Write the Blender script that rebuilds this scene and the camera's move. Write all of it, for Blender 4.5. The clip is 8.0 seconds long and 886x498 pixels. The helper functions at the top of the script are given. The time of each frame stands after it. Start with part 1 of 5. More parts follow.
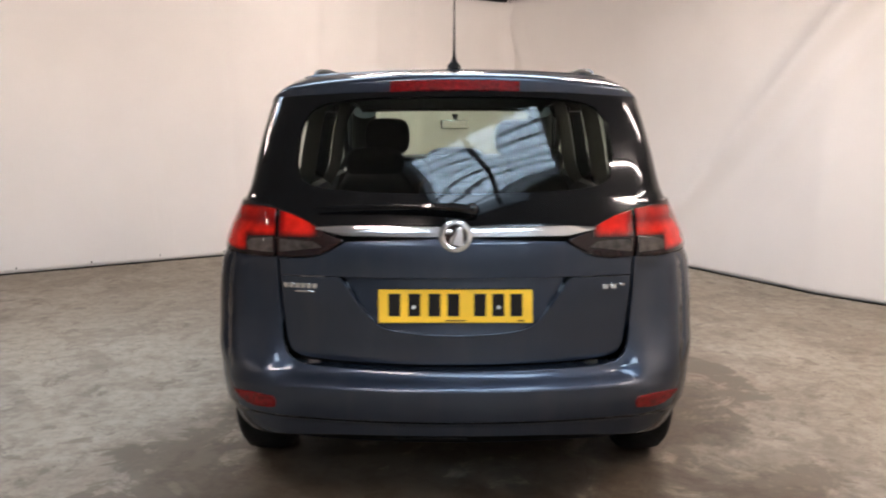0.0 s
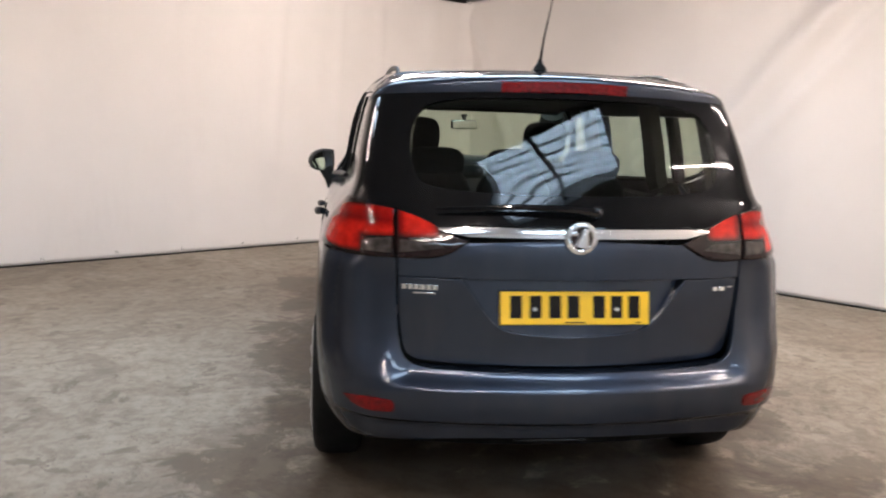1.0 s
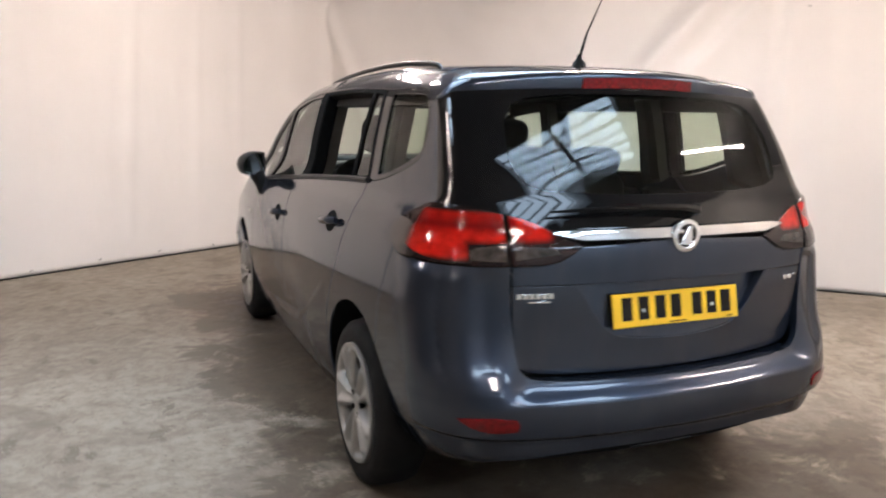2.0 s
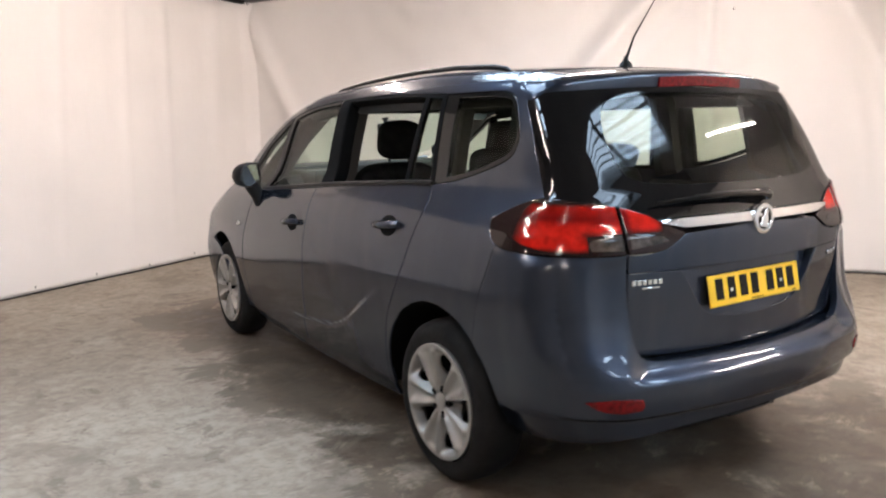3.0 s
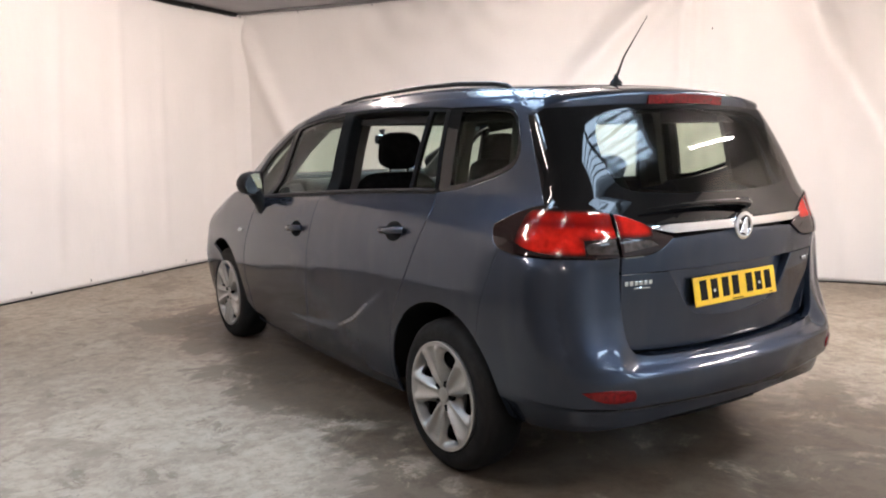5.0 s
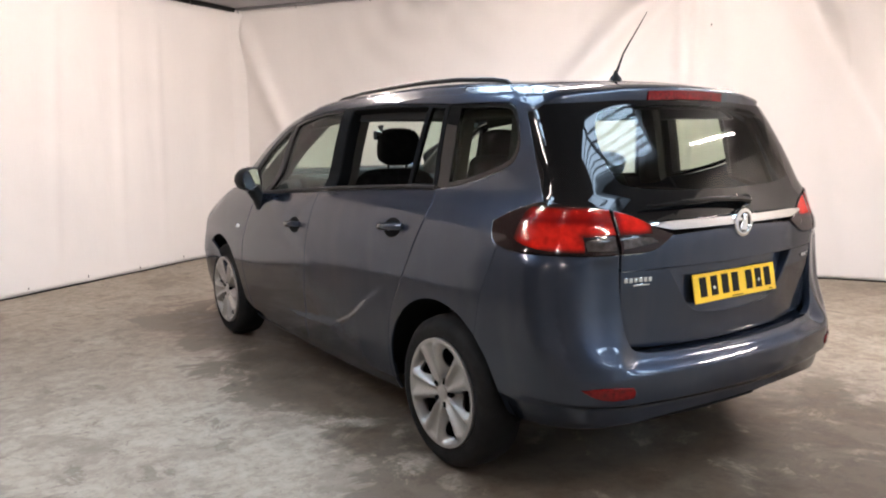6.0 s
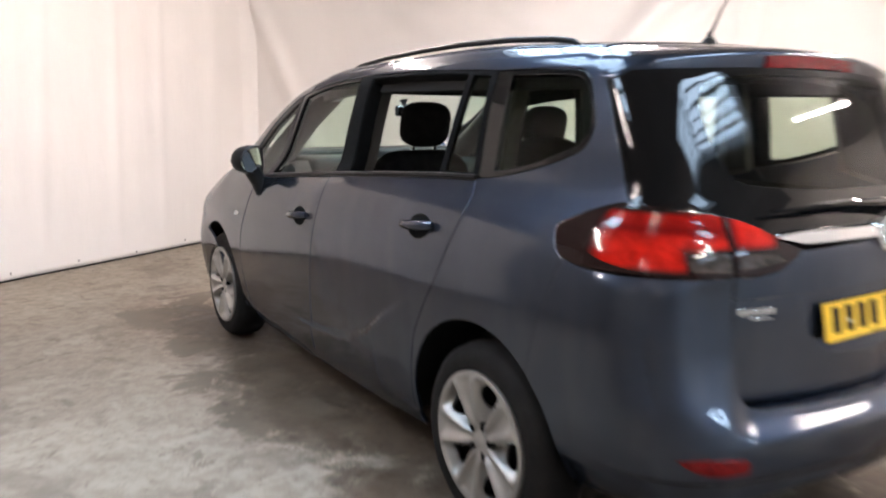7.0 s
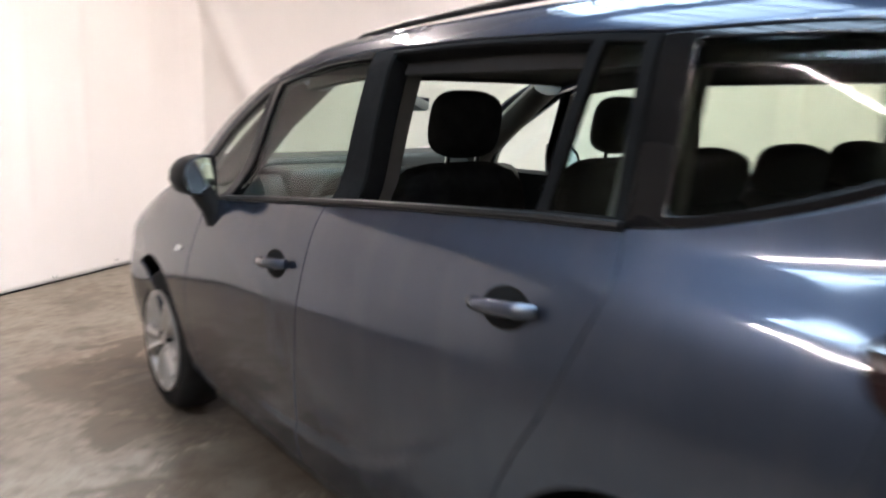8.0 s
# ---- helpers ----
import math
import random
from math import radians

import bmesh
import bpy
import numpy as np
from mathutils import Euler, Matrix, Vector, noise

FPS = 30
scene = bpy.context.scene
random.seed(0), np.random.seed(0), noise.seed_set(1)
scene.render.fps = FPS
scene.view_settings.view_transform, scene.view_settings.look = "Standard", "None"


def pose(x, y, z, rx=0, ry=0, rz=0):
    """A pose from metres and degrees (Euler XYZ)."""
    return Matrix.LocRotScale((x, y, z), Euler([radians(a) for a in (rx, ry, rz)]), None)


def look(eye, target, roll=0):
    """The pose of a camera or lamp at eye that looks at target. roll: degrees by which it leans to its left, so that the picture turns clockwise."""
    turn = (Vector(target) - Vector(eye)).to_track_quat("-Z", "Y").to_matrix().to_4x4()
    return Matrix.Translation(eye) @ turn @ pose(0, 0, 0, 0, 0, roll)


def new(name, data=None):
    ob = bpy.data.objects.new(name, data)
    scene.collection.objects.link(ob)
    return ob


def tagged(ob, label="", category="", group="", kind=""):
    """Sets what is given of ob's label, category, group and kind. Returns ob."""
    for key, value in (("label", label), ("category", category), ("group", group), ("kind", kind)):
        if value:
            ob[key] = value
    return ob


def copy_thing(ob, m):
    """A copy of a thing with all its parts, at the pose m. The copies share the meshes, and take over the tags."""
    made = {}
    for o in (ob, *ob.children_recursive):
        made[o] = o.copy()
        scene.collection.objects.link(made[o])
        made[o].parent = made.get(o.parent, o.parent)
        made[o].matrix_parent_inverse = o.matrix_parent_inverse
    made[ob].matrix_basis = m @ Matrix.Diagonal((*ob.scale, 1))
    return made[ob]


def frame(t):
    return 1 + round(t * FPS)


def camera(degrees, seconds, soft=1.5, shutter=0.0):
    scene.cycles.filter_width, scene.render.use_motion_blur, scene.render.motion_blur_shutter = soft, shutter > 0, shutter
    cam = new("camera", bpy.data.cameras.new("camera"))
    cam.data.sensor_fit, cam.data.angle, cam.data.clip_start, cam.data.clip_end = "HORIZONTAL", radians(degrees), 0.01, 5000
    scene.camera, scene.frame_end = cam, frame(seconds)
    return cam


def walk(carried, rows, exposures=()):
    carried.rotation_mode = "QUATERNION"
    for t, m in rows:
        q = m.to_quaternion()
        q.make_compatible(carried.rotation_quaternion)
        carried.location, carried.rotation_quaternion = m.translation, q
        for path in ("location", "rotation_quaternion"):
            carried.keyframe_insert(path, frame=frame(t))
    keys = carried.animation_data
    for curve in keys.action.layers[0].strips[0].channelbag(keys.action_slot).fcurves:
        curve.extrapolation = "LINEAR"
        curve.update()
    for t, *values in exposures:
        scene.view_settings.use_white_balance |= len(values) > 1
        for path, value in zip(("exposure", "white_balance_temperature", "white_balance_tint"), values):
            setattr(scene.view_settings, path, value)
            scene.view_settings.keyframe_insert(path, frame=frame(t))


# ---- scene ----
import mathutils.geometry

cam = camera(59.6, 8.0, soft=2.0, shutter=0.9)
PATH = [
    (0, (-0.025, -3.354, 1.444), (-0.038, -1.381, 1.117), -0.1),
    (0.5, (-0.278, -3.369, 1.415), (-0.239, -1.394, 1.105), 0.1),
    (1, (-0.78, -3.291, 1.441), (-0.53, -1.334, 1.114), 1.7),
    (1.2, (-0.969, -3.198, 1.439), (-0.622, -1.257, 1.109), 2.1),
    (2.3, (-1.981, -2.702, 1.423), (-1.1, -0.935, 1.104), 0.4),
    (2.5, (-2.121, -2.617, 1.419), (-1.195, -0.872, 1.106), 0.4),
    (3, (-2.478, -2.538, 1.417), (-1.416, -0.872, 1.106), -1.2),
    (3.5, (-2.624, -2.617, 1.411), (-1.545, -0.963, 1.099), -2.4),
    (4, (-2.683, -2.647, 1.418), (-1.581, -1.003, 1.129), -1.0),
    (4.5, (-2.684, -2.662, 1.419), (-1.574, -1.022, 1.139), -0.7),
    (6, (-2.681, -2.65, 1.419), (-1.567, -1.015, 1.127), -0.6),
    (6.5, (-2.58, -2.477, 1.388), (-1.457, -0.849, 1.088), 0.1),
    (7, (-2.339, -1.983, 1.402), (-1.26, -0.334, 1.059), 0.5),
    (7.5, (-2.117, -1.414, 1.407), (-1.039, 0.236, 1.065), 0.9),
    (8, (-1.921, -0.758, 1.41), (-0.737, 0.813, 1.047), 0.4),
]
walk(cam, [(t, look(eye, target, roll)) for t, eye, target, roll in PATH],
     exposures=[(0, 0.13, 6450, 12), (1, 0.16, 6400, 12), (2.5, 0.3, 6340, 12), (3.5, 0.42, 6270, 12), (4.5, 0.44, 6240, 12), (6.2, 0.46, 6220, 12), (7, 0.58, 6170, 12), (8, 0.8, 6080, 11)])


# ---- room frame: origin in the far corner, first axis along the long sheet, second along the short sheet ----
ROOM = Matrix.Translation((0.75, 6.95, 0)) @ Matrix.Rotation(radians(210.9), 4, "Z")
CEIL = 2.97


def room(u, v, z=0.0):
    """A place from metres along the long sheet, along the short sheet, and up."""
    return ROOM @ Vector((u, v, z))


# ---- world and large lights ----
world = bpy.data.worlds.new("world")
scene.world = world
world.use_nodes = True
sky = world.node_tree.nodes.new("ShaderNodeTexSky")
sky.sky_type, sky.sun_disc = "NISHITA", False
sky.sun_elevation, sky.sun_rotation = radians(35), radians(120)
back = world.node_tree.nodes["Background"]
back.inputs["Strength"].default_value = 0.1
world.node_tree.links.new(sky.outputs["Color"], back.inputs["Color"])


def daylight(name, u, v, wide, deep, watts):
    """The sky's light in the opening of a rooflight."""
    data = bpy.data.lights.new(name, "AREA")
    data.shape, data.size, data.size_y = "RECTANGLE", wide, deep
    data.energy, data.color = watts, (0.62, 0.81, 1.0)
    lamp = new(name, data)
    lamp.matrix_world = ROOM @ Matrix.Translation((u, v, CEIL + 0.16))
    return lamp


SKYLIGHTS = [(4.93, 7.49, 1.58, 1.06), (3.05, 4.4, 1.5, 1.15), (6.3, 3.5, 0.95, 0.6), (8.2, 9.6, 1.5, 1.05), (6.0, 10.4, 1.5, 1.05), (4.72, 4.3, 1.3, 1.05)]
for k, (u, v, wide, deep) in enumerate(SKYLIGHTS):
    daylight("rooflight_daylight", u, v, wide, deep, 105 if k in (3, 4) else 38 if k == 5 else 62)


# ---- body shape ----
def table(*pairs):
    """A smooth curve through a few pairs."""
    px = np.array([p[0] for p in pairs], float)
    py = np.array([p[1] for p in pairs], float)
    d = np.diff(py) / np.diff(px)
    m = np.empty(len(px))
    m[0], m[-1] = d[0], d[-1]
    m[1:-1] = np.where(d[:-1] * d[1:] > 0, 2 * d[:-1] * d[1:] / np.where(d[:-1] + d[1:] == 0, 1, d[:-1] + d[1:]), 0)

    def curve(v):
        v = np.asarray(v, float)
        c = np.clip(v, px[0], px[-1])
        i = np.clip(np.searchsorted(px, c) - 1, 0, len(px) - 2)
        h = px[i + 1] - px[i]
        t = (c - px[i]) / h
        y = (py[i] * (1 + 2 * t) * (1 - t) ** 2 + m[i] * h * t * (1 - t) ** 2
             + py[i + 1] * t * t * (3 - 2 * t) + m[i + 1] * h * t * t * (t - 1))
        return y + np.where(v < px[0], (v - px[0]) * m[0], 0) + np.where(v > px[-1], (v - px[-1]) * m[-1], 0)
    return curve


# half width by height, tail by height, roof and bonnet by length, nose by height
WIDE = table((0.15, 0.8), (0.28, 0.862), (0.4, 0.889), (0.5, 0.904), (0.62, 0.914), (0.78, 0.917), (0.9, 0.908), (1.0, 0.888),
             (1.08, 0.858), (1.14, 0.818), (1.2, 0.788), (1.35, 0.76), (1.5, 0.726), (1.62, 0.688), (1.75, 0.63))
TAIL = table((0.15, -0.68), (0.24, -0.76), (0.32, -0.825), (0.37, -0.862), (0.4, -0.868), (0.425, -0.872), (0.438, -0.882), (0.452, -0.9035), (0.54, -0.911), (0.556, -0.9105), (0.565, -0.907), (0.571, -0.899), (0.577, -0.885), (0.588, -0.866), (0.602, -0.852), (0.625, -0.843), (0.66, -0.834),
             (0.7, -0.827), (0.8, -0.818), (0.93, -0.817), (0.99, -0.817), (1.03, -0.8125), (1.06, -0.802), (1.09, -0.7888), (1.12, -0.7748), (1.15, -0.7605), (1.2, -0.736), (1.3, -0.686), (1.37, -0.647),
             (1.45, -0.599), (1.53, -0.5485), (1.6, -0.5), (1.75, -0.38))
# the bumper's shelf softens into a flare at its ends
FLARE = table((0.5, -0.907), (0.54, -0.909), (0.58, -0.9), (0.62, -0.882), (0.66, -0.864), (0.71, -0.845), (0.78, -0.828), (0.93, -0.817), (0.99, -0.817), (1.03, -0.8125), (1.06, -0.802), (1.09, -0.7888), (1.12, -0.7748), (1.15, -0.7605),
              (1.2, -0.736), (1.3, -0.686), (1.37, -0.647), (1.45, -0.599), (1.53, -0.5485), (1.6, -0.5), (1.75, -0.38))
ROOF = table((-1.0, 1.53), (-0.5, 1.615), (-0.1, 1.655), (0.5, 1.678), (1.0, 1.668), (1.5, 1.648), (1.9, 1.575), (2.2, 1.46),
             (2.5, 1.305), (2.75, 1.155), (2.95, 1.055), (3.2, 0.96), (3.5, 0.86), (3.7, 0.72))
NOSE = table((0.15, 3.55), (0.35, 3.68), (0.6, 3.7), (0.8, 3.64), (1.0, 3.5))

BLADE = table((0.4, 0.735), (0.48, 0.7), (0.62, 0.622), (0.82, 0.505), (1.02, 0.44), (1.4, 0.403), (1.69, 0.391), (2.1, 0.38))


def smax(a, b, k):
    h = np.maximum(k - np.abs(a - b), 0) / k
    return np.maximum(a, b) + h * h * k / 4


def half_width(y, z):
    back = np.clip((1.1 - y) / 1.9, 0, 1.3)
    front = np.clip((y - 1.9) / 1.7, 0, 1.3)
    up = np.clip((z - 1.1) / 0.5, 0, 1)
    low = np.clip((BLADE(y) - z) / 0.046 + 0.5, 0, 1)
    blade = 0.0125 * low * low * (3 - 2 * low) * np.clip((y - 0.42) / 0.3, 0, 1) * np.clip((2.0 - y) / 0.5, 0, 1)
    lip = 0.03 * np.exp(-((y - 3.2) / 0.2) ** 2) * np.clip((0.72 - z) / 0.15, 0, 1)
    tuck = 0.05 * np.clip((0.42 - z) / 0.15, 0, 1) * np.clip((0.1 - y) / 0.5, 0, 1)
    return blade + lip - tuck + WIDE(z) - (0.045 + 0.005 * up) * back ** 2 - (0.09 + 0.04 * up) * front ** 2


def body(x, y, z):
    """Below nought inside the car body, above nought outside."""
    x = np.abs(x)
    up = np.clip((z - 1.07) / 0.11, 0, 1)
    round_off = 0.27 - 0.15 * up * up * (3 - 2 * up) * np.clip((0.3 - y) / 0.3, 0, 1)
    # scooped corner between the lamp and the bumper, with a ridge outside it
    band = np.clip((z - 0.56) / 0.1, 0, 1) * np.clip((1.0 - z) / 0.06, 0, 1)
    band = band * band * (3 - 2 * band)
    scoop = 0.013 * band * np.exp(-((x - 0.69) / 0.062) ** 2)
    flank = x - half_width(y, z)
    ends = np.clip((x - 0.55) / 0.12, 0, 1) * np.clip((z - 0.53) / 0.03, 0, 1)
    rear = TAIL(z) + (FLARE(z) - TAIL(z)) * ends * ends * (3 - 2 * ends) + (0.2 + 0.03 * np.clip((z - 1.1) / 0.1, 0, 1)) * x * x - y + scoop
    tight = 0.1 * band
    cut = np.maximum(round_off - np.abs(flank - rear), 0) / round_off
    f = smax(flank, rear, round_off - tight) + 0.8 * cut * cut * tight / 4
    f = smax(f, z - ROOF(y) + 0.07 * x * x, 0.13 - 0.05 * np.clip((-0.2 - y) / 0.2, 0, 1))
    f = smax(f, y - NOSE(z) + 0.25 * x * x, 0.3)
    return f


def solve(fun, lo, hi, steps=40):
    """Where fun turns from inside at lo to outside at hi."""
    for _ in range(steps):
        mid = (lo + hi) / 2
        inside = fun(mid) < 0
        lo, hi = np.where(inside, mid, lo), np.where(inside, hi, mid)
    return (lo + hi) / 2


def on_side(y, z):
    y, z = np.asarray(y, float), np.asarray(z, float)
    return solve(lambda x: body(x, y, z), np.zeros_like(y), np.full_like(y, 1.2))


def on_tail(x, z):
    x, z = np.asarray(x, float), np.asarray(z, float)
    return solve(lambda y: body(x, y, z), np.full_like(x, 0.6), np.full_like(x, -1.3))


def on_top(x, y):
    x, y = np.asarray(x, float), np.asarray(y, float)
    return solve(lambda z: body(x, y, z), np.full_like(x, 0.55), np.full_like(x, 1.9))
# ---- end of body shape ----


# ---- materials ----
def mat(name, col, rough=0.5, metal=0.0, coat=0.0, var=0.12, scale=6.0, rvar=0.1, bump=0.0, bscale=120.0, detail=4.0, spec=0.5):
    """A surface with its colour and gloss varied at two scales, and a fine relief."""
    m = bpy.data.materials.new(name)
    m.use_nodes = True
    nt = m.node_tree
    p = nt.nodes["Principled BSDF"]
    p.inputs["Metallic"].default_value = metal
    p.inputs["Coat Weight"].default_value = coat
    p.inputs["Coat Roughness"].default_value = 0.04
    p.inputs["Specular IOR Level"].default_value = spec
    tc = nt.nodes.new("ShaderNodeTexCoord")
    big = nt.nodes.new("ShaderNodeTexNoise")
    big.inputs["Scale"].default_value, big.inputs["Detail"].default_value = scale, detail
    nt.links.new(tc.outputs["Object"], big.inputs["Vector"])
    ramp = nt.nodes.new("ShaderNodeValToRGB")
    lo, hi = ramp.color_ramp.elements
    lo.position, hi.position = 0.3, 0.7
    lo.color = (*[c * (1 - var) for c in col], 1)
    hi.color = (*[min(1, c * (1 + var)) for c in col], 1)
    nt.links.new(big.outputs["Fac"], ramp.inputs["Fac"])
    nt.links.new(ramp.outputs["Color"], p.inputs["Base Color"])
    fine = nt.nodes.new("ShaderNodeTexNoise")
    fine.inputs["Scale"].default_value, fine.inputs["Detail"].default_value = scale * 4.3, 5
    nt.links.new(tc.outputs["Object"], fine.inputs["Vector"])
    rr = nt.nodes.new("ShaderNodeMapRange")
    rr.inputs["To Min"].default_value, rr.inputs["To Max"].default_value = max(0, rough - rvar), min(1, rough + rvar)
    nt.links.new(fine.outputs["Fac"], rr.inputs["Value"])
    nt.links.new(rr.outputs["Result"], p.inputs["Roughness"])
    if bump:
        grain = nt.nodes.new("ShaderNodeTexNoise")
        grain.inputs["Scale"].default_value, grain.inputs["Detail"].default_value = bscale, 3
        nt.links.new(tc.outputs["Object"], grain.inputs["Vector"])
        b = nt.nodes.new("ShaderNodeBump")
        b.inputs["Strength"].default_value, b.inputs["Distance"].default_value = bump, 0.002
        nt.links.new(grain.outputs["Fac"], b.inputs["Height"])
        nt.links.new(b.outputs["Normal"], p.inputs["Normal"])
    return m


def smear(m):
    """Dried runs and wiped film on the lacquer: its gloss varies in upright streaks and cloudy patches."""
    nt = m.node_tree
    p = nt.nodes["Principled BSDF"]
    tc = nt.nodes["Texture Coordinate"]
    run = nt.nodes.new("ShaderNodeMapping")
    run.inputs["Scale"].default_value = (5.0, 5.0, 1.1)
    nt.links.new(tc.outputs["Object"], run.inputs["Vector"])
    film = nt.nodes.new("ShaderNodeTexNoise")
    film.inputs["Scale"].default_value, film.inputs["Detail"].default_value = 1.6, 5
    nt.links.new(run.outputs["Vector"], film.inputs["Vector"])
    haze = nt.nodes.new("ShaderNodeMapRange")
    haze.inputs["From Min"].default_value, haze.inputs["From Max"].default_value = 0.42, 0.68
    haze.inputs["To Min"].default_value, haze.inputs["To Max"].default_value = 0.055, 0.13
    nt.links.new(film.outputs["Fac"], haze.inputs["Value"])
    nt.links.new(haze.outputs["Result"], p.inputs["Coat Roughness"])
    wave = nt.nodes.new("ShaderNodeBump")
    wave.inputs["Strength"].default_value, wave.inputs["Distance"].default_value = 0.12, 0.004
    nt.links.new(film.outputs["Fac"], wave.inputs["Height"])
    nt.links.new(wave.outputs["Normal"], p.inputs["Coat Normal"])
    # thin dust left by dried runs
    drip = nt.nodes.new("ShaderNodeMapping")
    drip.inputs["Scale"].default_value = (6.0, 6.0, 1.6)
    nt.links.new(tc.outputs["Object"], drip.inputs["Vector"])
    runs = nt.nodes.new("ShaderNodeTexNoise")
    runs.inputs["Scale"].default_value, runs.inputs["Detail"].default_value = 1.3, 6
    nt.links.new(drip.outputs["Vector"], runs.inputs["Vector"])
    amount = nt.nodes.new("ShaderNodeMapRange")
    amount.inputs["From Min"].default_value, amount.inputs["From Max"].default_value = 0.5, 0.72
    amount.inputs["To Max"].default_value = 0.13
    nt.links.new(runs.outputs["Fac"], amount.inputs["Value"])
    dust = nt.nodes.new("ShaderNodeMix")
    dust.data_type = "RGBA"
    nt.links.new(amount.outputs["Result"], dust.inputs["Factor"])
    nt.links.new(p.inputs["Base Color"].links[0].from_socket, dust.inputs["A"])
    dust.inputs["B"].default_value = (0.1, 0.098, 0.1, 1)
    nt.links.new(dust.outputs["Result"], p.inputs["Base Color"])


def glass(name, tint, f0=0.04, power=5.0):
    """Thin tinted glass: clear through, with a gloss that grows towards grazing."""
    m = bpy.data.materials.new(name)
    m.use_nodes = True
    nt = m.node_tree
    nt.nodes.remove(nt.nodes["Principled BSDF"])
    out = nt.nodes["Material Output"]
    clear = nt.nodes.new("ShaderNodeBsdfTransparent")
    clear.inputs["Color"].default_value = (*tint, 1)
    shine = nt.nodes.new("ShaderNodeBsdfGlossy")
    shine.inputs["Roughness"].default_value = 0.015
    lw = nt.nodes.new("ShaderNodeLayerWeight")
    lw.inputs["Blend"].default_value = 0.5
    grow = nt.nodes.new("ShaderNodeMath")
    grow.operation, grow.inputs[1].default_value = "POWER", power
    nt.links.new(lw.outputs["Facing"], grow.inputs[0])
    fr = nt.nodes.new("ShaderNodeMapRange")
    fr.inputs["To Min"].default_value = f0
    nt.links.new(grow.outputs["Value"], fr.inputs["Value"])
    mix = nt.nodes.new("ShaderNodeMixShader")
    nt.links.new(fr.outputs["Result"], mix.inputs["Fac"])
    nt.links.new(clear.outputs["BSDF"], mix.inputs[1])
    nt.links.new(shine.outputs["BSDF"], mix.inputs[2])
    nt.links.new(mix.outputs["Shader"], out.inputs["Surface"])
    return m


def lamp_mat(name, col, strength):
    m = bpy.data.materials.new(name)
    m.use_nodes = True
    p = m.node_tree.nodes["Principled BSDF"]
    p.inputs["Base Color"].default_value = (0.9, 0.9, 0.9, 1)
    p.inputs["Emission Color"].default_value = (*col, 1)
    p.inputs["Emission Strength"].default_value = strength
    return m


def red_tint(name, outer):
    """Lamp lens moulded in one piece, its red tint fading into smoked grey towards the tips and the reversing lamp."""
    m = mat(name, (0.5, 0.012, 0.006), 0.04, 0.0, 0.0, 0.3, 30.0, 0.01, 0.03, 240.0, spec=0.4)
    nt = m.node_tree
    p = nt.nodes["Principled BSDF"]
    bright = p.inputs["Base Color"].links[0].from_socket
    sep = nt.nodes.new("ShaderNodeSeparateXYZ")
    nt.links.new(nt.nodes["Texture Coordinate"].outputs["Object"], sep.inputs["Vector"])
    side = nt.nodes.new("ShaderNodeMath")
    side.operation = "ABSOLUTE"
    nt.links.new(sep.outputs["X"], side.inputs[0])

    def fade(sock, a, b, lo=0.0, hi=1.0):
        r = nt.nodes.new("ShaderNodeMapRange")
        r.interpolation_type = "SMOOTHSTEP"
        for k, v in zip(("From Min", "From Max", "To Min", "To Max"), (a, b, lo, hi)):
            r.inputs[k].default_value = v
        nt.links.new(sock, r.inputs["Value"])
        return r.outputs["Result"]

    def times(op, one, two):
        n = nt.nodes.new("ShaderNodeMath")
        n.operation = op
        nt.links.new(one, n.inputs[0])
        nt.links.new(two, n.inputs[1])
        return n.outputs["Value"]

    def colour(fac, one, two):
        x = nt.nodes.new("ShaderNodeMix")
        x.data_type = "RGBA"
        nt.links.new(fac, x.inputs["Factor"])
        for sock, c in ((x.inputs[6], one), (x.inputs[7], two)):
            if isinstance(c, tuple):
                sock.default_value = (*c, 1)
            else:
                nt.links.new(c, sock)
        return x.outputs[2]

    z = sep.outputs["Z"]
    if outer:
        corner = times("MAXIMUM", fade(side.outputs["Value"], 0.72, 0.75), fade(z, 1.045, 1.075))
        red = times("MULTIPLY", corner, fade(sep.outputs["Y"], -0.43, -0.5))
        red = times("MULTIPLY", red, times("MULTIPLY", fade(z, 0.994, 1.02), fade(z, 1.158, 1.14)))
        deep = times("MULTIPLY", fade(z, 1.075, 1.11), fade(z, 1.1, 1.14, 1.0, 0.55))
    else:
        red = times("MULTIPLY", fade(z, 1.05, 1.078), fade(side.outputs["Value"], 0.465, 0.5))
        deep = fade(side.outputs["Value"], 0.575, 0.6)
    tone = colour(deep, bright, (0.17, 0.003, 0.003))
    nt.links.new(colour(red, (0.017, 0.008, 0.007), tone), p.inputs["Base Color"])
    return m


